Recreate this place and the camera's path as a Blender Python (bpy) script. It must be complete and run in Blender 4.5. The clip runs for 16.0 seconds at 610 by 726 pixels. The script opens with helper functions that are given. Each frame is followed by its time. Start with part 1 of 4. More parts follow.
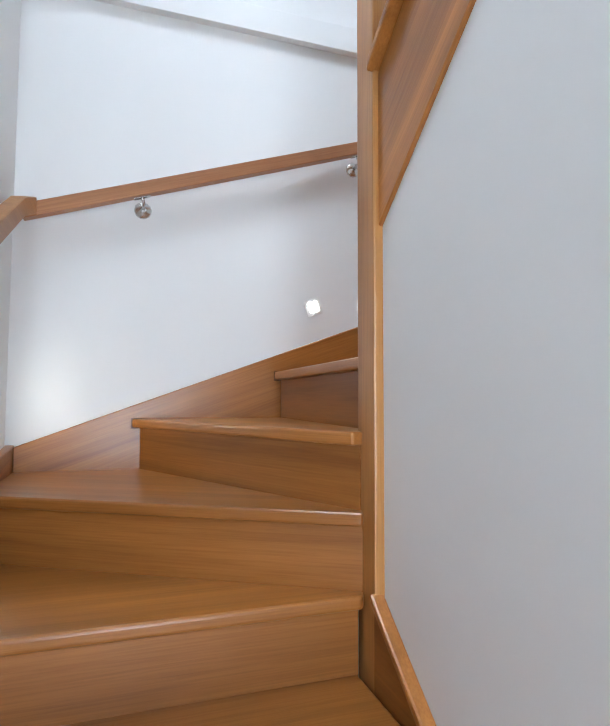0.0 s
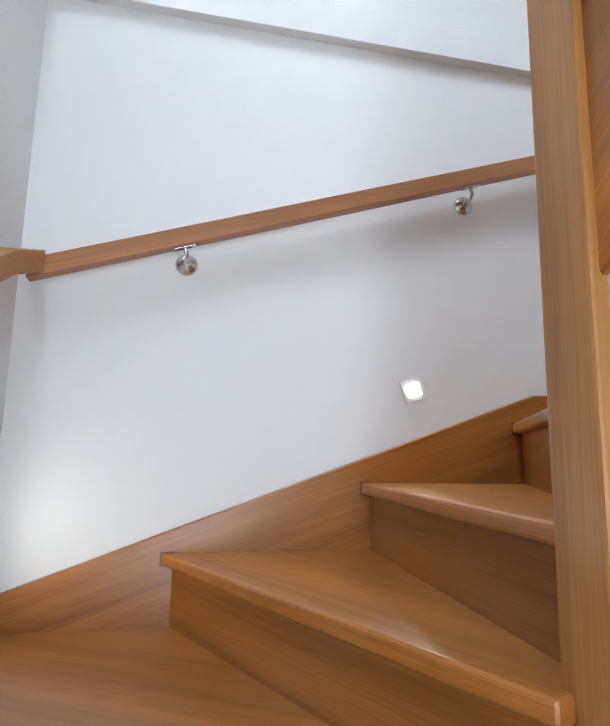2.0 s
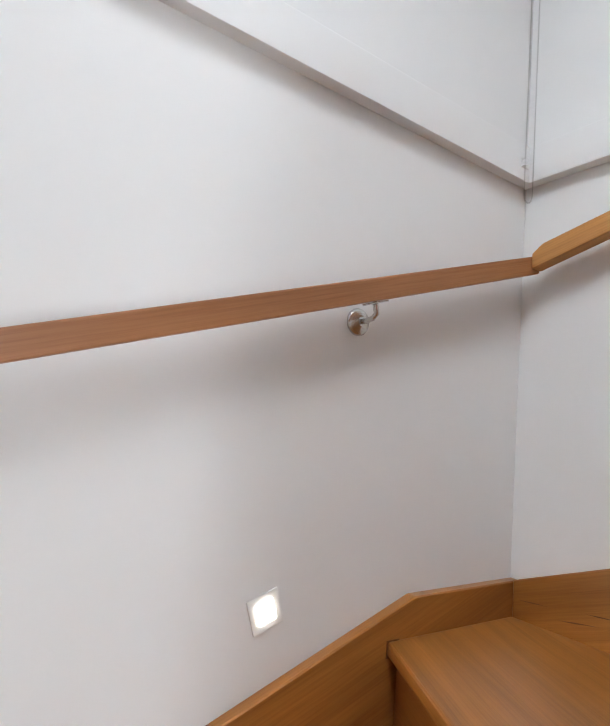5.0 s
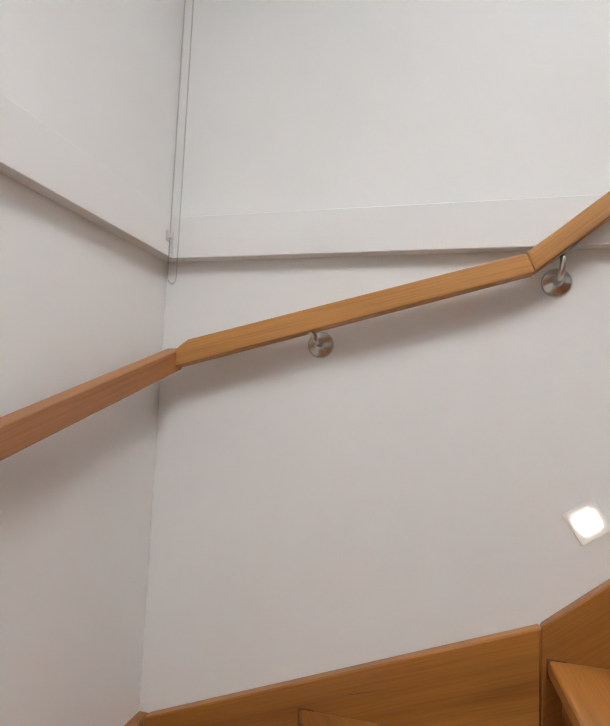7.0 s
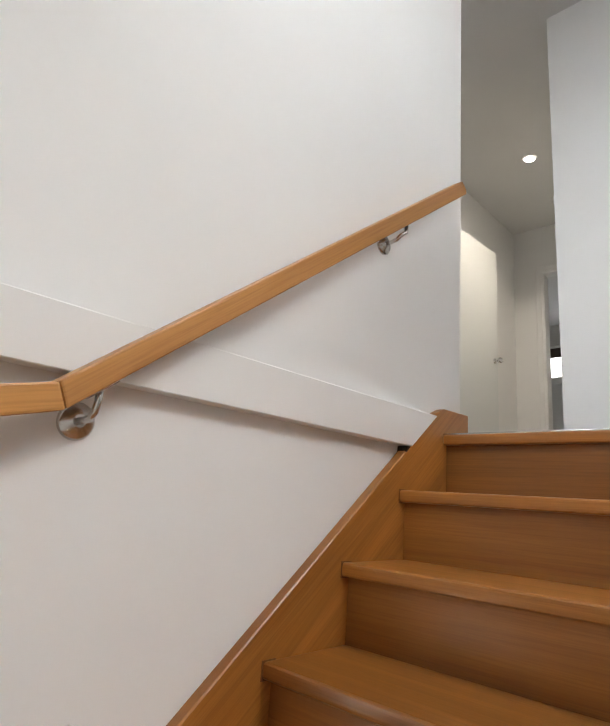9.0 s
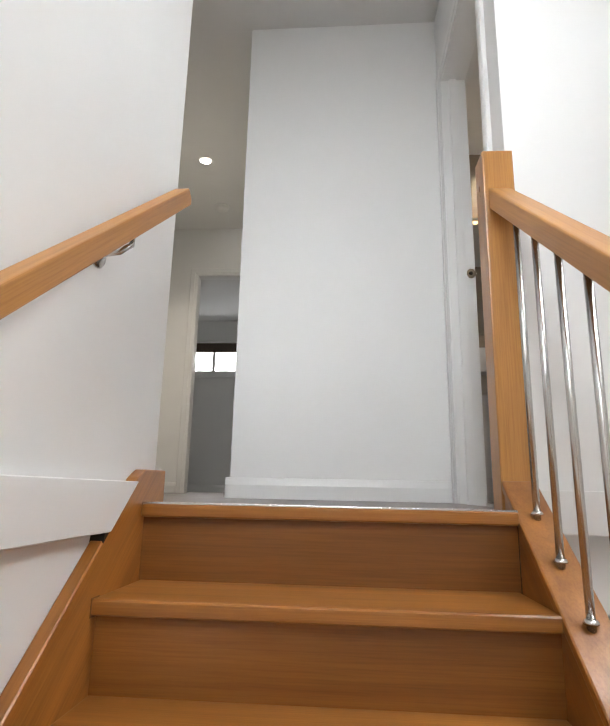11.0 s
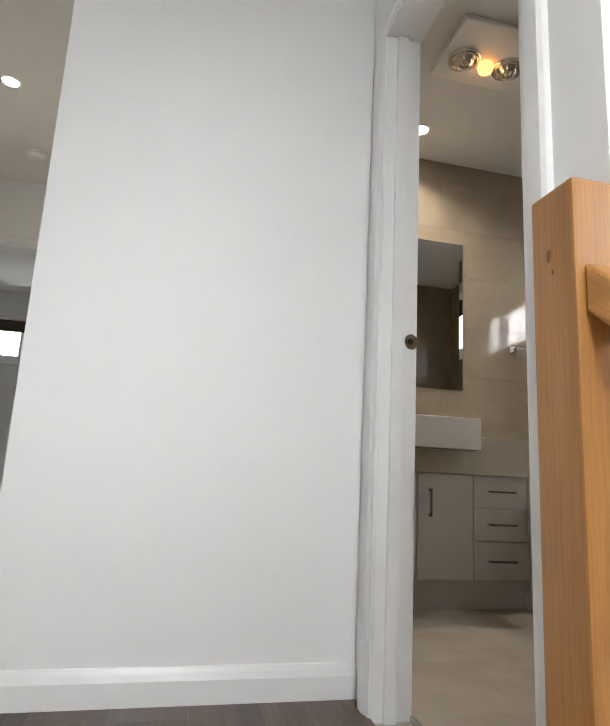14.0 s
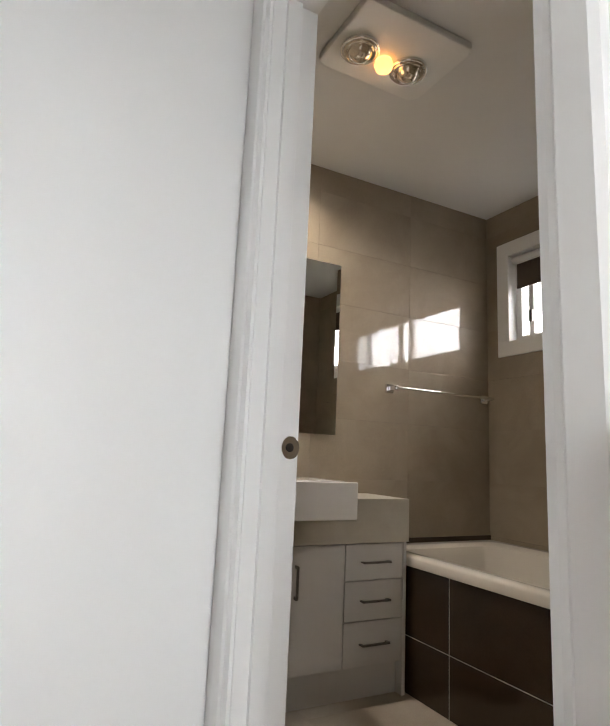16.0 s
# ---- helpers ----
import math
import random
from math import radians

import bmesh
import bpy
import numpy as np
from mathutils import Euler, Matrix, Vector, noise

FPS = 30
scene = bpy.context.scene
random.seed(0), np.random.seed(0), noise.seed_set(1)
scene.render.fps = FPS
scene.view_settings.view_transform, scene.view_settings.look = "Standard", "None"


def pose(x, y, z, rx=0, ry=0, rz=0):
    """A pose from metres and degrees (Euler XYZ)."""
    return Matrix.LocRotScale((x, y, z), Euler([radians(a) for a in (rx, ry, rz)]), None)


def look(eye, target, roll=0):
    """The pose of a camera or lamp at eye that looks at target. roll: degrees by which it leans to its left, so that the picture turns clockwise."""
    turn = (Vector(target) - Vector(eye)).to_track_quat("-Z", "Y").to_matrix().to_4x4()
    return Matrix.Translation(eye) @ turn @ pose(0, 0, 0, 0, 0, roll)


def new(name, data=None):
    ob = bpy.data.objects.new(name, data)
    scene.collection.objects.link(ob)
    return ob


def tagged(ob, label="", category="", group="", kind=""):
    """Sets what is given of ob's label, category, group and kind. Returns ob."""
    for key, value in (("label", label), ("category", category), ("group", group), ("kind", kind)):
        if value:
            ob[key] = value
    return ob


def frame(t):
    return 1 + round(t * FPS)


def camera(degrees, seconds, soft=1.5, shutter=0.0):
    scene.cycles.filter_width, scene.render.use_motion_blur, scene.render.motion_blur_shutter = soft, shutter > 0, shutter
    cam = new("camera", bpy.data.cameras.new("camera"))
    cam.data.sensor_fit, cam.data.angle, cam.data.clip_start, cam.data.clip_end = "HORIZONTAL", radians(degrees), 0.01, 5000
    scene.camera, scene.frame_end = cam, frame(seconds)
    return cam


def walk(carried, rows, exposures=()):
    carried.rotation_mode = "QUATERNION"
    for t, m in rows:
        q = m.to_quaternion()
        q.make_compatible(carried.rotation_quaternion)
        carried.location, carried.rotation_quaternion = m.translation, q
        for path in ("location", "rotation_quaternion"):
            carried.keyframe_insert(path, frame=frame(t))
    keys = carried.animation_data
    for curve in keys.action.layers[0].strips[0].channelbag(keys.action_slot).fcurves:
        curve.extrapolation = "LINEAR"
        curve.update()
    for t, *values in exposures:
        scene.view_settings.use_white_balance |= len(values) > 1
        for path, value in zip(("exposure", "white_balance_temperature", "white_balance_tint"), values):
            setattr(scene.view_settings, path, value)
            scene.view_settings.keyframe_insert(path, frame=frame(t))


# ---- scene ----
PATH = [
    (0, look((1.540, 2.128, 1.337), (0.900, 0.238, 1.464), 0.2)),
    (0.5, look((1.522, 1.937, 1.345), (0.983, 0.017, 1.504), 0.2)),
    (1, look((1.512, 1.777, 1.380), (1.029, -0.158, 1.536), 0.2)),
    (1.5, look((1.462, 1.630, 1.459), (1.054, -0.309, 1.726), 0.4)),
    (2, look((1.439, 1.543, 1.521), (1.037, -0.390, 1.841), 1.1)),
    (2.5, look((1.469, 1.445, 1.647), (0.975, -0.473, 1.923), 1.2)),
    (3, look((1.500, 1.375, 1.794), (0.879, -0.514, 2.008), 2.2)),
    (3.2, look((1.448, 1.343, 1.810), (0.854, -0.554, 2.032), 2.3)),
    (3.5, look((1.451, 1.281, 1.873), (0.801, -0.600, 2.076), 2.8)),
    (4, look((1.441, 1.151, 1.959), (0.671, -0.685, 2.145), 3.9)),
    (4.5, look((1.417, 1.036, 2.019), (0.501, -0.730, 2.217), 4.7)),
    (5, look((1.385, 0.950, 2.079), (0.267, -0.694, 2.301), 4.8)),
    (5.3, look((1.367, 0.920, 2.124), (0.095, -0.606, 2.359), 4.8)),
    (5.5, look((1.374, 0.911, 2.162), (-0.041, -0.482, 2.405), 4.0)),
    (6, look((1.347, 0.847, 2.210), (-0.316, -0.235, 2.460), 3.2)),
    (6.5, look((1.313, 0.813, 2.379), (-0.500, -0.010, 2.566), 3.1)),
    (7, look((1.265, 0.721, 2.460), (-0.661, 0.206, 2.625), 2.4)),
    (7.5, look((1.195, 0.592, 2.616), (-0.804, 0.531, 2.668), 0.6)),
    (8, look((1.102, 0.537, 2.621), (-0.825, 1.048, 2.787), 2.3)),
    (8.5, look((0.991, 0.530, 2.651), (-0.681, 1.563, 3.025), 3.8)),
    (9, look((0.889, 0.543, 2.654), (-0.459, 1.938, 3.137), 4.2)),
    (9.5, look((0.761, 0.502, 2.718), (-0.242, 2.176, 3.153), 1.9)),
    (10, look((0.691, 0.520, 2.783), (-0.010, 2.341, 3.223), 1.5)),
    (10.2, look((0.665, 0.561, 2.797), (0.069, 2.416, 3.249), 1.1)),
    (10.5, look((0.612, 0.589, 2.839), (0.209, 2.498, 3.282), 1.4)),
    (11, look((0.534, 0.702, 2.917), (0.380, 2.644, 3.371), 1.2)),
    (11.5, look((0.479, 0.865, 3.001), (0.488, 2.807, 3.477), 1.8)),
    (12, look((0.439, 1.033, 3.096), (0.546, 2.972, 3.577), 1.8)),
    (12.3, look((0.432, 1.121, 3.155), (0.580, 3.058, 3.630), 1.6)),
    (12.5, look((0.447, 1.183, 3.228), (0.589, 3.125, 3.683), 1.0)),
    (13, look((0.446, 1.304, 3.315), (0.619, 3.248, 3.753), 1.0)),
    (13.5, look((0.413, 1.465, 3.414), (0.714, 3.402, 3.813), 1.3)),
    (14, look((0.442, 1.602, 3.509), (0.869, 3.519, 3.885), 3.0)),
    (14.5, look((0.548, 1.736, 3.648), (0.938, 3.663, 4.015), 5.6)),
    (15, look((0.559, 1.847, 3.715), (1.058, 3.751, 4.069), 4.8)),
    (15.5, look((0.542, 1.958, 3.830), (1.294, 3.781, 4.162), 2.4)),
    (16, look((0.587, 2.062, 3.876), (1.492, 3.813, 4.215), 2.6)),
]
cam = camera(58.0, 16.0)
walk(cam, PATH, [
    (0.0, 0.58, 5700, 7), (3.2, 0.48, 5950, 8), (5.3, 0.42, 6350, 11), (7.5, 0.27, 6900, 12),
    (9.0, 0.25, 7000, 12), (10.2, 0.38, 6950, 12), (12.3, 0.42, 6900, 11), (16.0, 0.55, 6950, 12),
])

# heights and plan of the stair well
STEP = 0.18
TOP = 16 * STEP          # upper floor, 2.88
CEIL = TOP + 2.535
WELL_X, WELL_Y = 1.905, 2.20

# ---- world, sun, lamps ----
world = bpy.data.worlds.new("sky")
scene.world = world
world.use_nodes = True
sky = world.node_tree.nodes.new("ShaderNodeTexSky")
sky.sky_type, sky.sun_disc = "NISHITA", False
sky.sun_elevation, sky.sun_rotation = radians(38), radians(100)
back = world.node_tree.nodes["Background"]
world.node_tree.links.new(sky.outputs[0], back.inputs[0])
back.inputs[1].default_value = 0.15

sun = new("sun", bpy.data.lights.new("sun", "SUN"))
sun.data.energy, sun.data.angle, sun.data.color = 2.0, radians(0.5), (1.0, 0.95, 0.88)
sun.matrix_world = look((12, 3, 14), (3, 3.4, 4.8))


def area(name, place, target, width, height, watts, colour=(1, 1, 1), spread=180):
    lamp = new(name, bpy.data.lights.new(name, "AREA"))
    lamp.data.shape, lamp.data.size, lamp.data.size_y = "RECTANGLE", width, height
    lamp.data.energy, lamp.data.color, lamp.data.spread = watts, colour, radians(spread)
    lamp.matrix_world = look(place, target)
    return lamp


area("stair_window_daylight", (0.4, 0.06, 4.62), (0.15, 3.2, 3.45), 0.5, 0.9, 7.5, (0.85, 0.92, 1.0), 68)
# extra light for the well, from a side opening that is added
area("added_side_light", (1.86, 1.35, 4.62), (0.75, 0.45, 1.3), 0.9, 0.9, 12.5, (0.92, 0.96, 1.0), 94)
area("bathroom_window_daylight", (3.06, 3.55, 4.74), (1.9, 3.5, 3.2), 1.3, 0.28, 0.4, (1.0, 0.94, 0.86), 130)
area("bedroom_window_daylight", (-1.1, 8.52, 4.78), (-0.9, 6.6, 3.2), 1.6, 0.28, 3.5, (0.93, 0.97, 1.0), 130)
# fill light added at the unseen end of the lower hall
area("lower_hall_fill", (1.45, 4.6, 1.4), (1.4, 1.2, 1.1), 0.9, 1.7, 26, (0.93, 0.97, 1.0))

# ---- materials ----
def material(name, rough=0.5, metal=0.0, colour=(0.8, 0.8, 0.8)):
    m = bpy.data.materials.new(name)
    m.use_nodes = True
    b = m.node_tree.nodes["Principled BSDF"]
    b.inputs["Base Color"].default_value = (*colour, 1)
    b.inputs["Roughness"].default_value, b.inputs["Metallic"].default_value = rough, metal
    return m, m.node_tree, b


def node(tree, kind, **values):
    n = tree.nodes.new(kind)
    for key, value in values.items():
        n.inputs[key].default_value = value
    return n


def coords(tree, scale, shift=True):
    """Object coordinates, scaled, moved by a chance amount for each object."""
    tc = tree.nodes.new("ShaderNodeTexCoord")
    mp = tree.nodes.new("ShaderNodeMapping")
    mp.inputs["Scale"].default_value = scale
    tree.links.new(tc.outputs["Object"], mp.inputs["Vector"])
    if shift:
        info = tree.nodes.new("ShaderNodeObjectInfo")
        mul = tree.nodes.new("ShaderNodeMath")
        mul.operation = "MULTIPLY"
        mul.inputs[1].default_value = 37.0
        tree.links.new(info.outputs["Random"], mul.inputs[0])
        tree.links.new(mul.outputs[0], mp.inputs["Location"])
    return mp


def ramp(tree, source, stops):
    r = tree.nodes.new("ShaderNodeValToRGB")
    while len(r.color_ramp.elements) < len(stops):
        r.color_ramp.elements.new(0.5)
    for e, (p, c) in zip(r.color_ramp.elements, stops):
        e.position, e.color = p, (*c, 1)
    r.color_ramp.interpolation = "EASE"
    tree.links.new(source, r.inputs[0])
    return r


def mix(tree, kind, factor, a, b):
    n = tree.nodes.new("ShaderNodeMix")
    n.data_type, n.blend_type = "RGBA", kind
    n.inputs[0].default_value = factor
    tree.links.new(a, n.inputs[6])
    tree.links.new(b, n.inputs[7])
    return n


def bump(tree, bsdf, source, strength, distance=0.002):
    n = tree.nodes.new("ShaderNodeBump")
    n.inputs["Strength"].default_value, n.inputs["Distance"].default_value = strength, distance
    tree.links.new(source, n.inputs["Height"])
    tree.links.new(n.outputs[0], bsdf.inputs["Normal"])


def timber(name, axis, light, dark, rough=0.29, fine=1.0):
    """Varnished softwood: long growth rings, fine pores and broad tone; axis is the way of the grain."""
    m, tree, b = material(name, rough)
    s = [20.0 * fine] * 3
    s["xyz".index(axis)] = 0.9
    rings = node(tree, "ShaderNodeTexNoise", Scale=1.0, Detail=4.0, Roughness=0.5, Distortion=0.6)
    tree.links.new(coords(tree, s).outputs[0], rings.inputs["Vector"])
    s2 = [230.0] * 3
    s2["xyz".index(axis)] = 5.0
    pores = node(tree, "ShaderNodeTexNoise", Scale=1.0, Detail=4.0, Roughness=0.65)
    tree.links.new(coords(tree, s2).outputs[0], pores.inputs["Vector"])
    s3 = [3.5] * 3
    s3["xyz".index(axis)] = 0.5
    broad = node(tree, "ShaderNodeTexNoise", Scale=1.0, Detail=0.0)
    tree.links.new(coords(tree, s3).outputs[0], broad.inputs["Vector"])
    mid = tuple((p + q) / 2 for p, q in zip(light, dark))
    c1 = ramp(tree, rings.outputs["Fac"], ((0.3, tuple(0.82 * p + 0.18 * q for p, q in zip(mid, dark))), (0.5, tuple(0.45 * p + 0.55 * q for p, q in zip(mid, light))), (0.7, tuple(1.04 * q for q in light))))
    c2 = ramp(tree, pores.outputs["Fac"], ((0.28, (0.84, 0.79, 0.74)), (0.64, (1.05, 1.05, 1.04))))
    c3 = ramp(tree, broad.outputs["Fac"], ((0.2, (0.76, 0.7, 0.64)), (0.8, (1.18, 1.16, 1.12))))
    col = mix(tree, "MULTIPLY", 1.0, mix(tree, "MULTIPLY", 0.9, c1.outputs[0], c2.outputs[0]).outputs[2], c3.outputs[0])
    info = tree.nodes.new("ShaderNodeObjectInfo")
    c5 = ramp(tree, info.outputs["Random"], ((0.0, (0.9, 0.87, 0.84)), (1.0, (1.06, 1.05, 1.04))))
    col = mix(tree, "MULTIPLY", 1.0, col.outputs[2], c5.outputs[0])
    tree.links.new(col.outputs[2], b.inputs["Base Color"])
    bump(tree, b, pores.outputs["Fac"], 0.1)
    return m


def laminate(name):
    """Grey-brown laminate plank: long soft streaks, dark cathedral patches, each plank a little different."""
    m, tree, b = material(name, 0.3)
    streak = node(tree, "ShaderNodeTexNoise", Scale=1.0, Detail=5.0, Roughness=0.62, Distortion=0.5)
    tree.links.new(coords(tree, (34, 1.6, 34)).outputs[0], streak.inputs["Vector"])
    patch = node(tree, "ShaderNodeTexNoise", Scale=1.0, Detail=3.0, Roughness=0.55, Distortion=0.9)
    tree.links.new(coords(tree, (7, 2.2, 7)).outputs[0], patch.inputs["Vector"])
    c1 = ramp(tree, streak.outputs["Fac"], ((0.28, (0.060, 0.038, 0.026)), (0.5, (0.104, 0.069, 0.048)), (0.74, (0.165, 0.114, 0.082))))
    c2 = ramp(tree, patch.outputs["Fac"], ((0.25, (0.66, 0.63, 0.61)), (0.5, (1.0, 1.0, 1.0)), (0.78, (1.18, 1.15, 1.12))))
    info = tree.nodes.new("ShaderNodeObjectInfo")
    c3 = ramp(tree, info.outputs["Random"], ((0.0, (0.88, 0.87, 0.87)), (1.0, (1.1, 1.08, 1.06))))
    col = mix(tree, "MULTIPLY", 1.0, mix(tree, "MULTIPLY", 0.85, c1.outputs[0], c2.outputs[0]).outputs[2], c3.outputs[0])
    tree.links.new(col.outputs[2], b.inputs["Base Color"])
    r = ramp(tree, streak.outputs["Fac"], ((0.2, (0.27,) * 3), (0.8, (0.33,) * 3)))
    tree.links.new(r.outputs[0], b.inputs["Roughness"])
    bump(tree, b, streak.outputs["Fac"], 0.02)
    return m


def paint(name, colour, rough=0.6, grain=0.12):
    """Rolled wall paint: a faint orange-peel relief and very slight cloudiness."""
    m, tree, b = material(name, rough, 0, colour)
    big = node(tree, "ShaderNodeTexNoise", Scale=1.3, Detail=4.0)
    tree.links.new(coords(tree, (1, 1, 1), False).outputs[0], big.inputs["Vector"])
    c = ramp(tree, big.outputs["Fac"], ((0.3, tuple(v * 0.965 for v in colour)), (0.7, colour)))
    tree.links.new(c.outputs[0], b.inputs["Base Color"])
    peel = node(tree, "ShaderNodeTexNoise", Scale=320.0, Detail=2.0)
    tree.links.new(coords(tree, (1, 1, 1), False).outputs[0], peel.inputs["Vector"])
    bump(tree, b, peel.outputs["Fac"], grain, 0.001)
    return m


def stone(name, dark, light, rough, scale=3.0, spots=0.0):
    """Polished porcelain: cloudy tone, fine speckle, gloss that wanders slightly."""
    m, tree, b = material(name, rough)
    cloud = node(tree, "ShaderNodeTexNoise", Scale=scale, Detail=6.0, Roughness=0.6, Distortion=0.6)
    tree.links.new(coords(tree, (1, 1, 1)).outputs[0], cloud.inputs["Vector"])
    c = ramp(tree, cloud.outputs["Fac"], ((0.3, dark), (0.72, light)))
    speck = node(tree, "ShaderNodeTexNoise", Scale=240.0, Detail=2.0)
    tree.links.new(coords(tree, (1, 1, 1)).outputs[0], speck.inputs["Vector"])
    c2 = ramp(tree, speck.outputs["Fac"], ((0.35, (0.93, 0.93, 0.93)), (0.65, (1.03, 1.03, 1.03))))
    tree.links.new(mix(tree, "MULTIPLY", 1.0, c.outputs[0], c2.outputs[0]).outputs[2], b.inputs["Base Color"])
    r = ramp(tree, cloud.outputs["Fac"], ((0.3, (rough,) * 3), (0.8, (rough + 0.05,) * 3)))
    tree.links.new(r.outputs[0], b.inputs["Roughness"])
    return m


def glow(name, colour, strength):
    m, tree, b = material(name, 0.4, 0, colour)
    b.inputs["Emission Color"].default_value = (*colour, 1)
    b.inputs["Emission Strength"].default_value = strength
    return m


def brushed(name, colour, rough):
    m, tree, b = material(name, rough, 1.0, colour)
    n = node(tree, "ShaderNodeTexNoise", Scale=1.0, Detail=3.0)
    tree.links.new(coords(tree, (60, 60, 900)).outputs[0], n.inputs["Vector"])
    r = ramp(tree, n.outputs["Fac"], ((0.3, (rough * 0.7,) * 3), (0.7, (rough * 1.35,) * 3)))
    tree.links.new(r.outputs[0], b.inputs["Roughness"])
    return m


OAK_L, OAK_D = (0.42, 0.182, 0.045), (0.172, 0.061, 0.013)
WOOD_X = timber("varnished_timber_grain_x", "x", OAK_L, OAK_D)
WOOD_Y = timber("varnished_timber_grain_y", "y", OAK_L, OAK_D)
WOOD_Z = timber("varnished_timber_grain_z", "z", (0.50, 0.255, 0.082), (0.30, 0.13, 0.036), 0.32, 0.6)
# tread timber made darker: the shade on the risers is in this colour
RISER_SHADE_X = timber("shaded_varnished_riser_grain_x", "x", (0.35, 0.148, 0.036), (0.15, 0.054, 0.012), 0.34)
RAIL_X = timber("rail_timber_grain_x", "x", (0.46, 0.22, 0.095), (0.29, 0.12, 0.046), 0.42)
RAIL_WARM = timber("warm_rail_timber", "x", (0.53, 0.27, 0.085), (0.33, 0.143, 0.038), 0.42)
RAIL_Y = timber("rail_timber_grain_y", "y", (0.53, 0.265, 0.085), (0.34, 0.145, 0.04), 0.42)
WHITE = paint("white_wall_paint", (0.82, 0.82, 0.81))
CEILING = paint("white_ceiling_paint", (0.76, 0.76, 0.75), 0.8)
GLOSS = paint("white_gloss_trim_paint", (0.82, 0.82, 0.81), 0.28, 0.04)
DOORPAINT = paint("white_satin_door_paint", (0.76, 0.78, 0.77), 0.38, 0.05)
STEEL, _t, _b = material("brushed_stainless_steel", 0.27, 1.0, (0.6, 0.59, 0.57))
CHROME, _t, _b = material("chrome", 0.07, 1.0, (0.8, 0.8, 0.8))
NICKEL = brushed("dark_nickel_handle", (0.22, 0.2, 0.18), 0.35)
LAMPGLOW = glow("step_light_diffuser_lit", (1.0, 0.93, 0.8), 14.0)
DOWNGLOW = glow("downlight_diffuser_lit", (1.0, 0.97, 0.92), 30.0)
HEATGLOW = glow("warm_bulb_lit", (1.0, 0.43, 0.12), 2.2)
CABINET, _t, _b = material("white_melamine", 0.32, 0, (0.62, 0.6, 0.57))
CERAMIC, _t, _b = material("white_ceramic", 0.1, 0, (0.78, 0.76, 0.73))
ACRYLIC, _t, _b = material("white_bath_acrylic", 0.15, 0, (0.72, 0.68, 0.62))
MIRROR, _t, _b = material("mirror_silver", 0.01, 1.0, (0.82, 0.84, 0.82))
TILE = stone("taupe_polished_tile", (0.29, 0.238, 0.178), (0.355, 0.297, 0.228), 0.04)
FLOORTILE = stone("cream_floor_tile", (0.5, 0.44, 0.36), (0.58, 0.52, 0.44), 0.16)
BROWNTILE = stone("dark_brown_bath_tile", (0.042, 0.025, 0.015), (0.056, 0.034, 0.021), 0.12, 3.0)
GROUT = paint("taupe_grout", (0.32, 0.27, 0.215), 0.6)
COUNTER = stone("beige_countertop_laminate", (0.47, 0.43, 0.35), (0.53, 0.49, 0.41), 0.3, 6.0)
PALEGROUT = paint("pale_grout", (0.5, 0.46, 0.4), 0.85)
BLIND, _t, _b = material("white_blind_fabric", 0.85, 0, (0.8, 0.8, 0.79))
DARKBLIND = paint("brown_blind_fabric", (0.09, 0.065, 0.05), 0.9)
PLASTIC, _t, _b = material("white_plastic", 0.4, 0, (0.78, 0.78, 0.76))
DARKGAP, _t, _b = material("dark_gap", 0.9, 0, (0.02, 0.015, 0.01))
CHAIN, _t, _b = material("steel_ball_chain", 0.35, 0.8, (0.5, 0.49, 0.47))
BULB, _t, _b = material("clear_bulb_silvered", 0.06, 0.85, (0.72, 0.66, 0.58))
KNOT = timber("dark_knot_wood", "x", (0.2, 0.08, 0.026), (0.09, 0.033, 0.011), 0.4)
GLASS, _t, _b = material("window_glass", 0.0, 0, (1, 1, 1))
_b.inputs["Transmission Weight"].default_value = 1.0
_b.inputs["IOR"].default_value = 1.02
PLANKS = laminate("grey_brown_laminate")
BATHSKY = glow("sunlit_sky_outside", (0.97, 0.97, 1.0), 7.0)
STAIRSKY = glow("soft_sky_outside", (0.9, 0.95, 1.0), 2.4)
SIDEGLOW = glow("added_side_glow", (0.9, 0.95, 1.0), 4.0)
SKYGLOW = glow("bright_sky_outside", (0.93, 0.96, 1.0), 3.0)


# ---- shape helpers ----
def cut_box(bm, a, b, bevel=0.0, segments=2):
    """Adds a box between two corners to bm, its edges eased."""
    v = bmesh.ops.create_cube(bm, size=1.0)["verts"]
    for p in v:
        p.co = Vector([(a[i] + b[i]) / 2 + p.co[i] * abs(b[i] - a[i]) for i in range(3)])
    if bevel:
        edges = list({e for p in v for e in p.link_edges})
        bmesh.ops.bevel(bm, geom=edges, offset=bevel, segments=segments, profile=0.6, affect="EDGES")
    return bm


def box(a, b, bevel=0.0, segments=2):
    return cut_box(bmesh.new(), a, b, bevel, segments)


def prism(points, axis, lo, hi, bevel=0.0, segments=2):
    """A flat outline pushed from lo to hi along an axis. Points are the two other coordinates in the order x, y, z."""
    bm = bmesh.new()
    k = "xyz".index(axis)

    def put(p, w):
        c = list(p)
        c.insert(k, w)
        return bm.verts.new(c)

    low, high = [put(p, lo) for p in points], [put(p, hi) for p in points]
    bm.faces.new(low), bm.faces.new(high)
    for i in range(len(points)):
        j = (i + 1) % len(points)
        bm.faces.new((low[i], low[j], high[j], high[i]))
    bmesh.ops.recalc_face_normals(bm, faces=bm.faces[:])
    if bevel:
        bmesh.ops.bevel(bm, geom=bm.edges[:], offset=bevel, segments=segments, profile=0.6, affect="EDGES")
    return bm


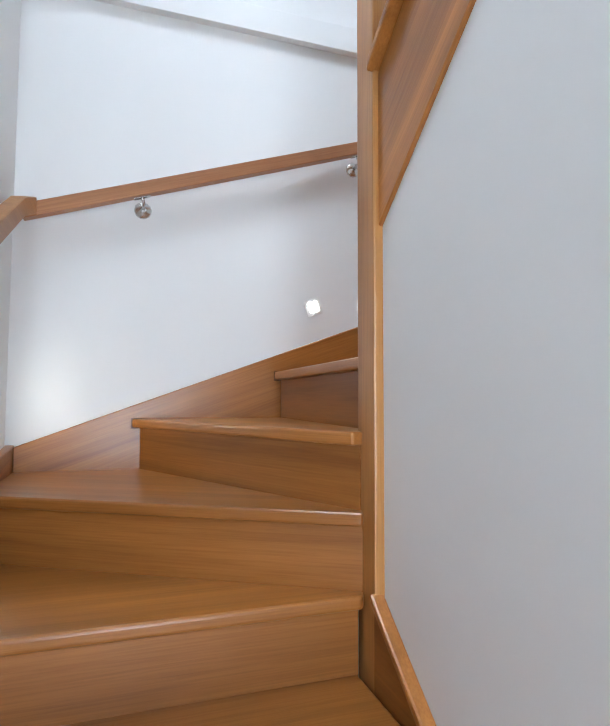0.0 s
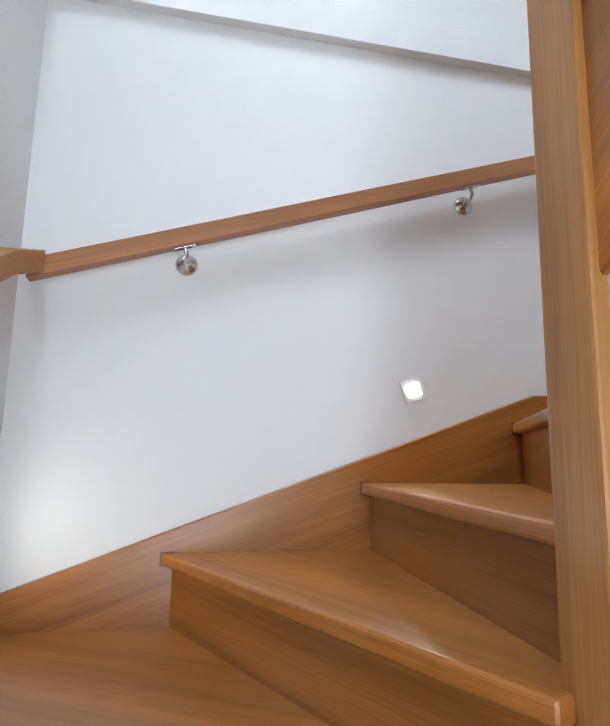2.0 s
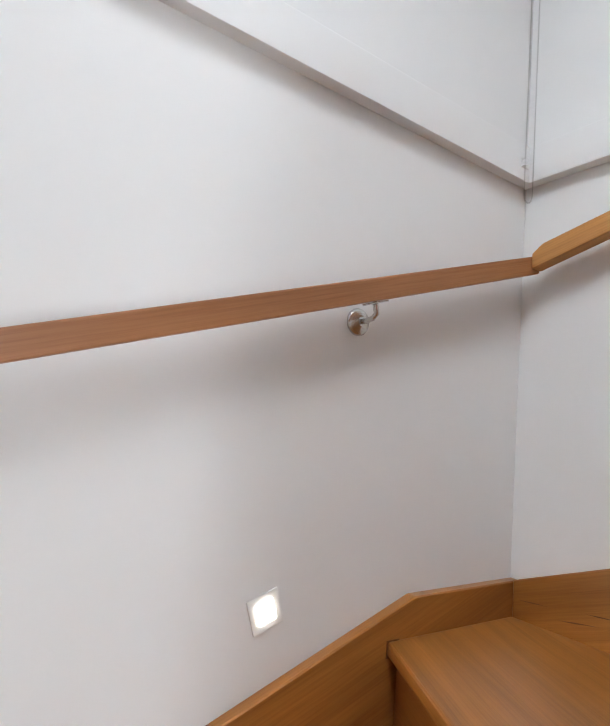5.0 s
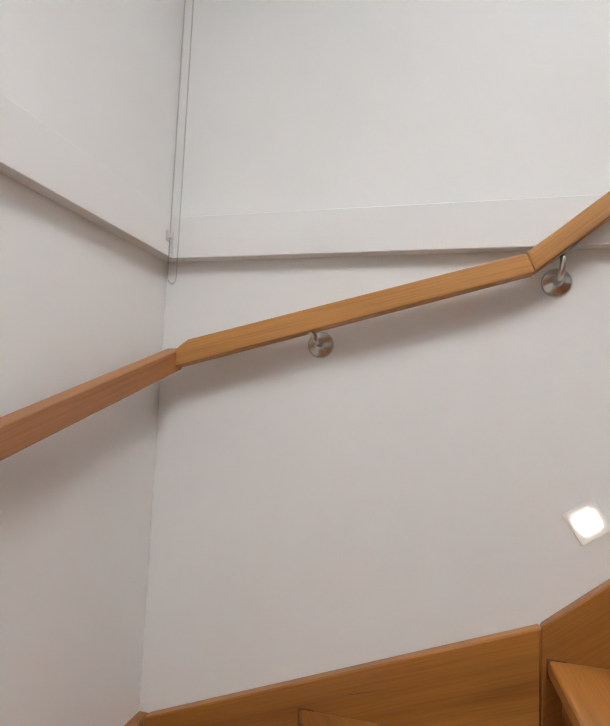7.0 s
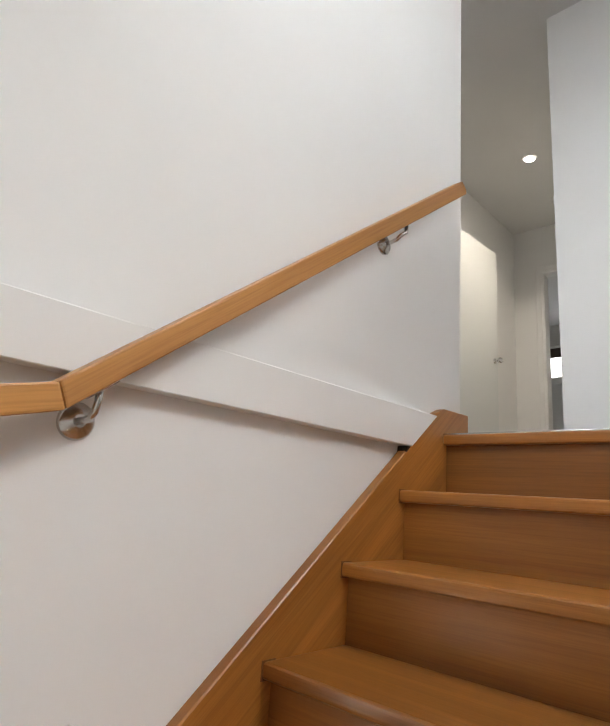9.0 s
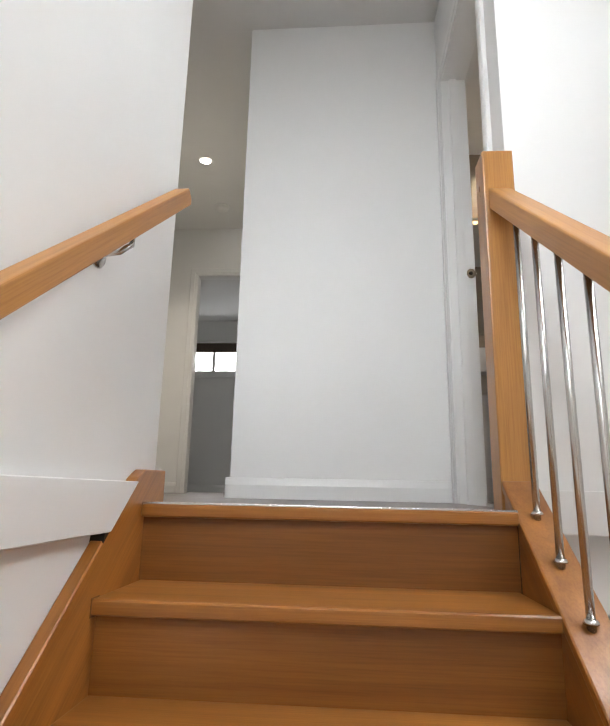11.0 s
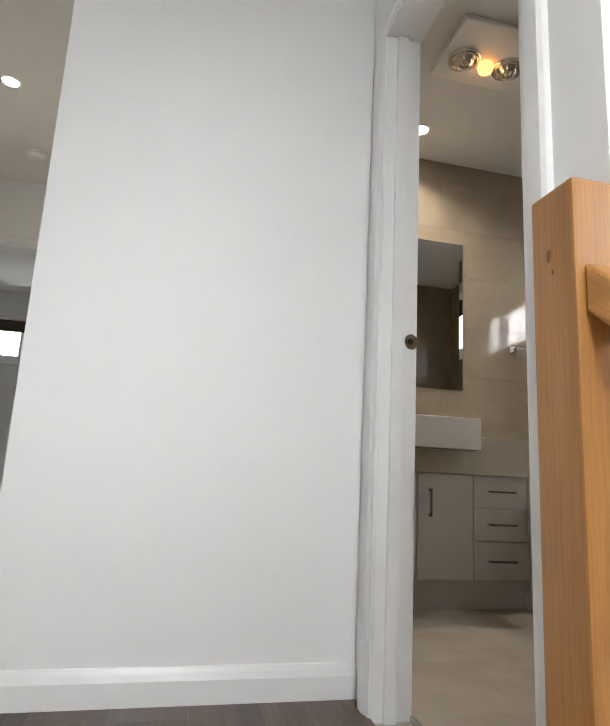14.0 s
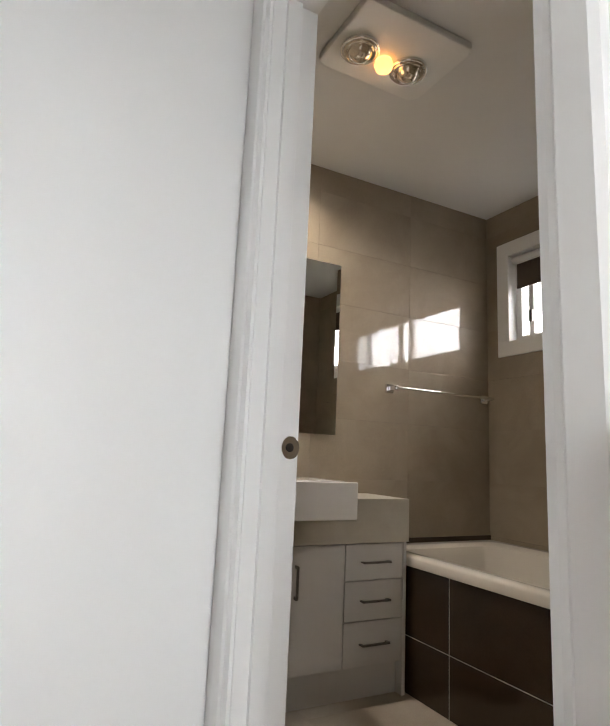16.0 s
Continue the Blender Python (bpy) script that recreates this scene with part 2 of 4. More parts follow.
def tube(path, radius, sides=12, caps=True):
    """A round bar along a line of points."""
    bm = bmesh.new()
    path = [Vector(p) for p in path]
    rings, side = [], None
    for i, p in enumerate(path):
        d = (path[min(i + 1, len(path) - 1)] - path[max(i - 1, 0)]).normalized()
        if side is None:
            side = d.orthogonal().normalized()
        side = (side - d * side.dot(d)).normalized()
        up = d.cross(side)
        rings.append([bm.verts.new(p + radius * (math.cos(a) * side + math.sin(a) * up)) for a in (2 * math.pi * j / sides for j in range(sides))])
    for r, q in zip(rings, rings[1:]):
        for j in range(sides):
            bm.faces.new((r[j], r[(j + 1) % sides], q[(j + 1) % sides], q[j]))
    if caps:
        bm.faces.new(rings[0]), bm.faces.new(rings[-1])
    bmesh.ops.recalc_face_normals(bm, faces=bm.faces[:])
    for f in bm.faces:
        f.smooth = len(f.verts) == 4
    return bm


def lathe(profile, m, sides=28):
    """Spins (radius, height) pairs about z and places the result at the pose m."""
    bm = bmesh.new()
    rings = [[bm.verts.new((r * math.cos(a), r * math.sin(a), h)) for a in (2 * math.pi * j / sides for j in range(sides))] for r, h in profile]
    for r, q in zip(rings, rings[1:]):
        for j in range(sides):
            bm.faces.new((r[j], r[(j + 1) % sides], q[(j + 1) % sides], q[j]))
    bm.faces.new(rings[0]), bm.faces.new(rings[-1])
    bmesh.ops.recalc_face_normals(bm, faces=bm.faces[:])
    for f in bm.faces:
        f.smooth = len(f.verts) == 4
    bm.transform(m)
    return bm


def base_of(ob):
    return Vector(ob.location) + (base_of(ob.parent) if ob.parent else Vector())


def part(name, bm, mat, parent, label=""):
    """Links a bmesh, given in world metres, as one mesh object under a thing or a part."""
    me = bpy.data.meshes.new(name)
    if parent:
        bm.transform(Matrix.Translation(-base_of(parent)))
    bm.to_mesh(me)
    bm.free()
    me.materials.append(mat)
    ob = new(name, me)
    ob.parent = parent
    return tagged(ob, label)


def turned(name, bm, mat, parent, along, label=""):
    """A part whose own x axis, and so its grain, lies along a direction."""
    turn = Vector(along).normalized().to_track_quat("X", "Z").to_matrix().to_4x4()
    bm.transform(Matrix.Translation(-base_of(parent)))
    bm.transform(turn.inverted())
    me = bpy.data.meshes.new(name)
    bm.to_mesh(me)
    bm.free()
    me.materials.append(mat)
    ob = new(name, me)
    ob.parent = parent
    ob.matrix_basis = turn
    return tagged(ob, label)


def thing(name, place, label, category, group="", kind=""):
    ob = new(name)
    ob.location = place
    ob.empty_display_size = 0.05
    return tagged(ob, label, category, group, kind)


def setting(name, bm, mat, label, category):
    return tagged(part(name, bm, mat, None), label, category, "", "structure")


def joined(*boxes):
    bm = bmesh.new()
    for a, b in boxes:
        cut_box(bm, a, b)
    return bm

# ---- setting: floors, walls, ceiling ----
SLAB = TOP - 0.022

ground = setting("floor", box((-0.1, -0.1, -0.12), (2.05, 5.2, 0.0)), WOOD_Y, "timber floor of the lower storey", "floor")
upper_floor = setting("floor_upper", joined(((-1.29, 2.205, TOP - 0.24), (0.0, 5.7, SLAB - 0.009)), ((0.03, 2.092, TOP - 0.24), (1.0, 3.3, SLAB - 0.009)),
                      ((-2.7, 5.7, TOP - 0.24), (0.5, 8.7, SLAB - 0.009)), ((0.0, 3.3, TOP - 0.24), (0.05, 5.7, SLAB - 0.009))), DARKGAP, "grey-brown laminate floor of the hall", "floor")
bath_floor = setting("floor_bathroom", box((1.0, 2.25, TOP - 0.24), (3.15, 4.52, TOP - 0.012)), PALEGROUT, "cream tiled bathroom floor", "floor")
under = setting("ceiling_lower", box((0.985, 2.2, TOP - 0.28), (2.0, 5.2, TOP - 0.242)), CEILING, "plain white ceiling of the lower hall", "ceiling")
lid = setting("ceiling", box((-2.8, -0.15, CEIL), (3.25, 8.8, CEIL + 0.12)), CEILING, "plain white plasterboard ceiling", "ceiling")

setting("wall_south", joined(((-0.1, -0.12, -0.1), (2.005, 0, 4.25)), ((-0.1, -0.12, 5.2), (2.005, 0, CEIL)),
        ((-0.1, -0.12, 4.25), (0.12, 0, 5.2)), ((0.9, -0.12, 4.25), (2.005, 0, 5.2))), WHITE, "white painted stairwell wall with a handrail", "wall")
setting("wall_west", box((-0.1, 0.0, -0.1), (0.0, 2.232, CEIL), 0.004), WHITE, "white painted wall along the upper flight", "wall")
# the high opening in this wall is added for the side light
setting("wall_east", joined(((1.905, 0.0, -0.1), (2.005, 2.2, 4.15)), ((1.905, 0.0, 5.1), (2.005, 2.2, CEIL)), ((1.905, 0.0, 4.15), (2.005, 0.85, 5.1)), ((1.905, 1.85, 4.15), (2.005, 2.2, 5.1)), ((1.905, 2.2, -0.1), (2.005, 5.1, TOP - 0.28))), WHITE, "white painted wall beside the lower flight", "wall")
setting("wall_well_north", box((1.0, 2.2, TOP - 0.28), (3.18, 2.3, CEIL)), WHITE, "white wall above the lower flight", "wall")
setting("wall_landing", joined(((1.0, 2.3, SLAB), (1.105, 2.389, CEIL)), ((1.0, 3.095, SLAB), (1.105, 3.335, CEIL)), ((1.0, 2.389, 4.925), (1.105, 3.095, CEIL))), WHITE,
        "white wall with the bathroom doorway", "wall")
setting("wall_facing_stairs", box((0.0, 3.235, SLAB - 0.05), (1.0, 3.335, CEIL), 0.003), WHITE, "plain white wall facing the stairs", "wall")
setting("wall_hall_east", box((0.0, 3.335, SLAB - 0.05), (0.1, 5.6, CEIL)), WHITE, "white hallway wall", "wall")
setting("wall_hall_west", box((-1.29, 2.2, SLAB - 0.05), (-1.19, 5.6, CEIL)), WHITE, "white hallway wall behind an open door", "wall")
setting("wall_hall_south", box((-1.29, 2.1, SLAB - 0.05), (-0.1, 2.2, CEIL)), WHITE, "white hallway wall", "wall")
setting("wall_hall_north", joined(((-1.29, 5.6, SLAB - 0.05), (-0.92, 5.7, CEIL)), ((-0.14, 5.6, SLAB - 0.05), (0.1, 5.7, CEIL)), ((-0.92, 5.6, 4.925), (-0.14, 5.7, CEIL))), WHITE,
        "white wall with the bedroom doorway", "wall")
setting("wall_bedroom_north", joined(((-2.7, 8.6, SLAB - 0.05), (0.5, 8.7, 4.6)), ((-2.7, 8.6, 5.1), (0.5, 8.7, CEIL)), ((-2.7, 8.6, 4.6), (-2.05, 8.7, 5.1)), ((-0.3, 8.6, 4.6), (0.5, 8.7, 5.1))), WHITE,
        "white bedroom wall with a low wide window", "wall")
setting("wall_bedroom_west", box((-2.7, 5.7, SLAB - 0.05), (-2.6, 8.6, CEIL)), WHITE, "white bedroom wall", "wall")
setting("wall_bedroom_east", box((0.4, 5.7, SLAB - 0.05), (0.5, 8.6, CEIL)), WHITE, "white bedroom wall", "wall")
setting("wall_bedroom_south", box((-2.7, 5.6, SLAB - 0.05), (-1.29, 5.7, CEIL)), WHITE, "white bedroom wall", "wall")
tile_north = setting("wall_bathroom_north", box((1.0, 4.479, SLAB - 0.05), (3.18, 4.58, CEIL)), GROUT, "taupe polished tile wall behind the vanity", "wall")
tile_east = setting("wall_bathroom_east", joined(((3.089, 2.3, SLAB - 0.05), (3.19, 4.479, 4.585)), ((3.089, 2.3, 5.125), (3.19, 4.479, CEIL)),
                    ((3.089, 2.3, 4.585), (3.19, 2.83, 5.125)), ((3.089, 4.3, 4.585), (3.19, 4.479, 5.125))), GROUT, "taupe polished tile wall with the window", "wall")
setting("wall_bathroom_west", box((1.0, 3.335, SLAB - 0.05), (1.105, 4.479, CEIL)), TILE, "taupe tiled bathroom wall", "wall")
setting("wall_bathroom_south", box((1.11, 2.3, TOP), (3.08, 2.309, CEIL)), TILE, "taupe tiled bathroom wall", "wall")
setting("wall_bathroom_door_side", joined(((1.105, 2.309, TOP), (1.111, 2.370, CEIL)), ((1.105, 3.114, TOP), (1.111, 4.468, CEIL)), ((1.105, 2.370, 4.942), (1.111, 3.114, CEIL))), TILE, "taupe tiled wall round the bathroom doorway", "wall")
setting("wall_lower_west", box((0.885, 2.2, -0.1), (0.985, 5.1, TOP - 0.28)), WHITE, "white lower hall wall", "wall")
# this opening is added, out of view, to account for the hall's fill light
setting("wall_lower_north", joined(((0.885, 5.1, -0.1), (1.0, 5.2, TOP - 0.28)), ((1.89, 5.1, -0.1), (2.005, 5.2, TOP - 0.28)), ((1.0, 5.1, 2.1), (1.89, 5.2, TOP - 0.28))), WHITE, "white lower hall wall with an added, unseen opening", "wall")
setting("wall_under_stairs", prism([(1.0, -0.05), (2.2, -0.05), (2.2, 2.74), (1.0, 1.76)], "x", 0.94, 0.982), WHITE, "white wall below the upper flight's string", "wall")

# floor-level skirting that runs round the well, standing proud of the lower wall
def lip(points, axis, lo, hi):
    return prism(points, axis, lo, hi, 0.002, 1)

band = 2.824, 2.932
setting("trim_west", lip([(0.0, band[0]), (1.89, band[0]), (2.028, band[1]), (0.0, band[1])], "x", 0.0, 0.034), GLOSS, "white skirting board at upper floor level", "skirting")
setting("trim_south", box((0.034, 0.0, band[0]), (1.871, 0.034, band[1]), 0.002), GLOSS, "white skirting board at upper floor level", "skirting")
setting("trim_east", box((1.871, 0.0, band[0]), (1.905, 2.166, band[1]), 0.002), GLOSS, "white skirting board at upper floor level", "skirting")
setting("trim_north", box((1.022, 2.166, band[0]), (1.905, 2.2, band[1]), 0.002), GLOSS, "white skirting board at upper floor level", "skirting")


def skirting(name, start, end, out):
    """A moulded skirting board on a straight wall; out is the way it stands off the wall."""
    (x0, y0), (x1, y1) = start, end
    prof = [(0.0, TOP - 0.02), (0.018, TOP - 0.02), (0.018, TOP + 0.06), (0.012, TOP + 0.078), (0.006, TOP + 0.09), (0.0, TOP + 0.092)]
    bm = bmesh.new()
    rows = [[bm.verts.new((x + out[0] * d, y + out[1] * d, z)) for d, z in prof] for x, y in (start, end)]
    for i in range(len(prof)):
        j = (i + 1) % len(prof)
        bm.faces.new((rows[0][i], rows[0][j], rows[1][j], rows[1][i]))
    bm.faces.new(rows[0]), bm.faces.new(rows[1])
    bmesh.ops.recalc_face_normals(bm, faces=bm.faces[:])
    return setting(name, bm, GLOSS, "white moulded skirting board", "skirting")


skirting("baseboard", (-0.018, 3.235), (1.0, 3.235), (0, -1))
skirting("baseboard", (0.0, 3.235), (0.0, 5.6), (-1, 0))
skirting("baseboard", (-0.1, 2.232), (0.014, 2.232), (0, 1))
skirting("baseboard", (-1.19, 2.2), (-1.19, 5.582), (1, 0))
skirting("baseboard", (-1.19, 5.6), (-0.982, 5.6), (0, -1))
skirting("baseboard", (-2.6, 8.6), (0.4, 8.6), (0, -1))
skirting("baseboard", (1.0, 2.287), (1.0, 2.315), (-1, 0))


def architrave(parent, axis, at, out, lo, hi, head, floor_z):
    """Three moulded boards round a doorway; the wall runs along axis ('x' or 'y') at the other coordinate, out is the way they stand off it."""
    w, d = 0.07, 0.018
    k = 0 if axis == "x" else 1

    def at_wall(u, v, z):
        return (u, v, z) if axis == "x" else (v, u, z)

    # profile across the board: offset from the opening's edge, thickness
    prof = [(0.0, 0.0), (0.0, 0.009), (0.012, 0.012), (0.02, 0.012), (0.026, 0.017), (0.062, d), (w, 0.013), (w, 0.0)]
    for name, edges in (("architrave_side", ((lo, -1, floor_z), (lo, -1, head))), ("architrave_side", ((hi, 1, floor_z), (hi, 1, head))), ("architrave_head", None)):
        bm = bmesh.new()
        rows = []
        for end in (0, 1):
            row = []
            for o, t in prof:
                if edges:
                    u, sgn, z = edges[end]
                    row.append(bm.verts.new(at_wall(u + sgn * (o + 0.004), at + out * t, z + (o + 0.004 if end else 0))))
                else:
                    row.append(bm.verts.new(at_wall((lo - o - 0.004) if end == 0 else (hi + o + 0.004), at + out * t, head + o + 0.004)))
            rows.append(row)
        for i in range(len(prof) - 1):
            bm.faces.new((rows[0][i], rows[0][i + 1], rows[1][i + 1], rows[1][i]))
        bm.faces.new((rows[0][-1], rows[0][0], rows[1][0], rows[1][-1]))
        bm.faces.new(rows[0]), bm.faces.new(rows[1])
        bmesh.ops.recalc_face_normals(bm, faces=bm.faces[:])
        part(name, bm, GLOSS, parent)


# bathroom doorway
door_1 = thing("door_1", (1.05, 2.77, TOP), "white painted open bathroom doorway frame", "door frame", "", "structure")
architrave(door_1, "y", 1.0, -1, 2.392, 3.092, 4.92, TOP - 0.015)
part("jamb", box((0.998, 2.371, TOP - 0.015), (1.112, 2.392, 4.94), 0.0015), GLOSS, door_1)
part("jamb", box((0.998, 3.092, TOP - 0.015), (1.112, 3.113, 4.94), 0.0015), GLOSS, door_1)
part("head_jamb", box((0.998, 2.392, 4.92), (1.112, 3.092, 4.941), 0.0015), GLOSS, door_1)
part("door_stop", box((1.03, 2.392, TOP - 0.012), (1.066, 2.404, 4.92), 0.001), GLOSS, door_1)
part("door_stop", box((1.03, 3.080, TOP - 0.012), (1.066, 3.092, 4.92), 0.001), GLOSS, door_1)
strike = part("strike_plate", prism([(1.093 + 0.021 * math.cos(math.pi * i / 10), 3.895 + 0.024 * math.sin(math.pi * i / 10)) for i in range(20)], "y", 3.0885, 3.092, 0.001, 1), CHROME, door_1, "chrome strike plate")
part("latch_hole", lathe([(0.0001, 0.0), (0.009, 0.0), (0.009, 0.001), (0.0001, 0.001)], pose(1.091, 3.0886, 3.895, 90, 0, 0), 16), DARKGAP, strike)
part("threshold", box((1.106, 2.392, TOP - 0.012), (1.118, 3.092, TOP + 0.003), 0.002), STEEL, door_1, "thin metal floor trim")

# bedroom doorway at the end of the hall
door_2 = thing("door_2", (-0.55, 5.65, TOP), "white painted open bedroom doorway frame", "door frame", "", "structure")
architrave(door_2, "x", 5.6, -1, -0.905, -0.155, 4.92, TOP - 0.015)
part("jamb", box((-0.922, 5.598, TOP - 0.015), (-0.905, 5.702, 4.937), 0.0015), GLOSS, door_2)
part("jamb", box((-0.155, 5.598, TOP - 0.015), (-0.138, 5.702, 4.937), 0.0015), GLOSS, door_2)
part("head_jamb", box((-0.905, 5.598, 4.92), (-0.155, 5.702, 4.937), 0.0015), GLOSS, door_2)

# the open door standing along the hallway's wall
leaf = thing("open_door", (-1.08, 4.945, TOP), "white flush door standing open in the hallway", "door")
bm = box((-0.036, -0.76, 0.012), (0.0, 0.0, 2.045), 0.002)
bm.transform(pose(-1.08, 4.95, TOP, 0, 0, -4))
part("leaf", bm, DOORPAINT, leaf)
for side in (1, -1):
    kn = lathe([(0.024, 0), (0.024, 0.005), (0.011, 0.008), (0.010, 0.03), (0.022, 0.038), (0.027, 0.05), (0.022, 0.062), (0.004, 0.066)], pose(0, 0, 0, 0, 90 * side, 0), 20)
    kn.transform(pose(-1.08 + (0.0 if side > 0 else -0.036), 4.885, 3.91, 0, 0, -4))
    part("door_knob", kn, CHROME, leaf, "chrome round door knob")

# ---- staircase ----
STAIR = thing("staircase", (0.95, 1.3, 0.0), "golden varnished timber winding staircase", "stairs")

# nosing lines, from the inner end to the outer, by step number
NOSE = {k: ((1.016, 0.987 + 0.24 * (5 - k)), (1.88, 0.987 + 0.24 * (5 - k))) for k in range(1, 6)}
NOSE[6] = ((1.016, 0.986), (1.88, 0.474))
NOSE[7] = ((1.032, 0.966), (1.493, 0.025))
NOSE[8] = ((0.985, 0.94), (0.956, 0.025))
NOSE[9] = ((0.922, 0.94), (0.475, 0.025))
NOSE[10] = ((0.918, 0.885), (0.025, 0.408))
NOSE[11] = ((0.918, 0.965), (0.025, 0.918))
for k in range(12, 16):
    NOSE[k] = ((0.94, 1.145 + 0.2305 * (k - 12)), (0.025, 1.145 + 0.2305 * (k - 12)))
NOSE[16] = ((0.935, 2.062), (0.03, 2.062))


def climb(k, d):
    """The nosing line of step k, moved d metres the way one climbs."""
    (ax, ay), (bx, by) = NOSE[k]
    n = Vector((by - ay, ax - bx)).normalized()
    return Vector((ax, ay)) + n * d, Vector((bx, by)) + n * d


for k in range(1, 17):
    z = k * STEP
    a, b = NOSE[k]
    if k < 16:
        c, d = climb(k + 1, 0.044)
        outline = [a, b] + ([(1.88, 0.025)] if k == 6 else []) + ([(0.025, 0.025)] if k == 9 else []) + [tuple(d), tuple(c)]
    else:
        outline = [a, b, (0.03, 2.0905), (0.935, 2.0905)]
    along = Vector((b[0] - a[0], b[1] - a[1], 0))
    turned("tread", prism(outline, "z", z - 0.032, z, 0.009, 3), WOOD_X, STAIR, along)
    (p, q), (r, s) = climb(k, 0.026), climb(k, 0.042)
    turned("riser", prism([tuple(p), tuple(q), tuple(s), tuple(r)], "z", z - STEP - 0.004, z - 0.03), RISER_SHADE_X, STAIR, along)

# the open joint where each nosing is housed in the wall string
for k in range(7, 16):
    (ax, ay), (bx, by) = NOSE[k]
    z = k * STEP
    if k < 10:
        x = bx + (ax - bx) * (0.03 - by) / (ay - by)
        joint = box((x - 0.034, 0.0295, z - 0.0355), (x + 0.0035, 0.0312, z + 0.0025), 0.0006, 1)
    else:
        y = by + (ay - by) * (0.03 - bx) / (ax - bx)
        joint = box((0.0295, y - 0.0035, z - 0.0355), (0.0312, y + 0.034, z + 0.0025), 0.0006, 1)
    part("housing_joint", joint, KNOT, STAIR, "dark joint round the tread's end")

STR = 0.003
turned("wall_string", prism([(1.873, 1.166), (0.398, 1.708), (0.0, 1.711), (0.0, 1.3), (0.5, 1.25), (1.873, 0.75)], "y", 0.0005, 0.03, STR, 1), WOOD_X, STAIR, (-1, 0, 0.355))
turned("wall_string", prism([(0.0, 1.172), (0.2, 1.155), (0.72, 1.12), (1.1, 1.0), (2.45, 0.0), (2.0, 0.0), (0.0, 0.75)], "x", 1.875, 1.9045, STR, 1), WOOD_X, STAIR, (0, -1, 0.1))
turned("wall_string", prism([(0.03, 1.713), (0.905, 2.040), (0.905, 1.6), (0.03, 1.35)], "x", 0.0005, 0.03, STR, 1), WOOD_X, STAIR, (0, 1, 0.364))
turned("wall_string", prism([(0.906, 2.0405), (2.03, 2.942), (2.075, 2.962), (2.231, 2.965), (2.231, 2.70), (1.9, 2.4), (0.906, 1.6)], "x", 0.0005, 0.03, STR, 1), WOOD_X, STAIR, (0, 1, 0.787))
part("shadow_gap", prism([(1.862, 2.803), (1.886, 2.8225), (1.866, 2.8225)], "x", 0.0002, 0.031), DARKGAP, STAIR, "dark gap where the skirting meets the string")
part("inner_string", prism([(1.02, 0.895), (2.165, 0.0), (1.6, 0.0), (1.02, 0.45)], "x", 0.9825, 1.006, STR, 1), WOOD_Y, STAIR)
part("string_cap", prism([(1.02, 0.916), (2.165, 0.022), (2.165, 0.0), (1.02, 0.895)], "x", 0.9825, 1.016, 0.006, 2), WOOD_Y, STAIR)
turned("inner_string", prism([(1.02, 2.08), (2.195, 2.925), (2.195, 2.668), (1.02, 1.722)], "x", 0.938, 0.992, STR, 1), WOOD_X, STAIR, (0, 1, 0.7))
part("string_cap", prism([(1.02, 2.11), (2.195, 2.955), (2.195, 2.93), (1.02, 2.085)], "x", 0.932, 1.02, 0.005, 2), WOOD_Y, STAIR)
part("newel_post", box((0.915, 0.935, 0.5), (1.005, 1.025, 3.02), 0.005, 2), WOOD_Z, STAIR, "square timber newel post")
upper_newel = part("newel_post", box((0.932, 2.195, 2.6), (1.022, 2.285, 3.92), 0.005, 2), WOOD_Z, STAIR, "square timber newel post with knots")
for y, z, r in ((2.246, 3.822, 0.0075), (2.240, 3.796, 0.003)):
    bm = lathe([(0.001, 0.0), (r, 0.0), (r * 0.9, 0.0012), (0.001, 0.0014)], pose(0, 0, 0), 18)
    for v in bm.verts:
        v.co *= 1 + 0.12 * math.sin(2 * math.atan2(v.co.y, v.co.x) + z * 40)
    bm.transform(Matrix.Diagonal((1.2, 0.85, 1, 1)))
    bm.transform(pose(0.9325, y, z, 0, -90, 0))
    part("knot", bm, KNOT, upper_newel)
# open cracks in the wall string by the corner
for y0, y1, z0, z1, h in ((0.05, 0.135, 1.668, 1.676, 0.0022), (0.16, 0.262, 1.652, 1.669, 0.0028), (0.225, 0.318, 1.688, 1.697, 0.0022), (0.27, 0.36, 1.664, 1.70, 0.0016), (0.5, 0.61, 1.842, 1.874, 0.0018)):
    ym, zm = (0.6 * y0 + 0.4 * y1), (0.6 * z0 + 0.4 * z1)
    part("crack", prism([(y0, z0), (ym, zm + 0.6 * h), (y1, z1), (ym, zm - 0.6 * h)], "x", 0.0292, 0.0303), KNOT, STAIR)
part("landing_trim", box((0.03, 2.066, TOP - 0.004), (0.932, 2.094, TOP + 0.004), 0.002), STEEL, STAIR, "pale metal floor trim")

# balustrade between the two newel posts
RAILING = thing("balustrade", (0.977, 1.6, 2.4), "timber handrail with slim stainless steel rods", "balustrade")
turned("handrail", prism([(1.025, 2.885), (2.195, 3.762 + 0.034), (2.195, 3.762 - 0.034), (1.025, 2.817)], "x", 0.945, 1.010, 0.007, 3), RAIL_WARM, RAILING, (0, 1, 0.75))
y = 2.072
while y > 1.05:
    part("baluster", tube([(0.977, y, 2.92 + (y - 2.15) * 0.72 - 0.005), (0.977, y, 3.735 + (y - 2.195) * 0.75)], 0.0085, 14), STEEL, RAILING, "round stainless steel rod")
    part("collar", lathe([(0.014, 0), (0.014, 0.004), (0.011, 0.009)], pose(0.977, y, 2.93 + (y - 2.15) * 0.72), 16), STEEL, RAILING)
    y -= 0.1265


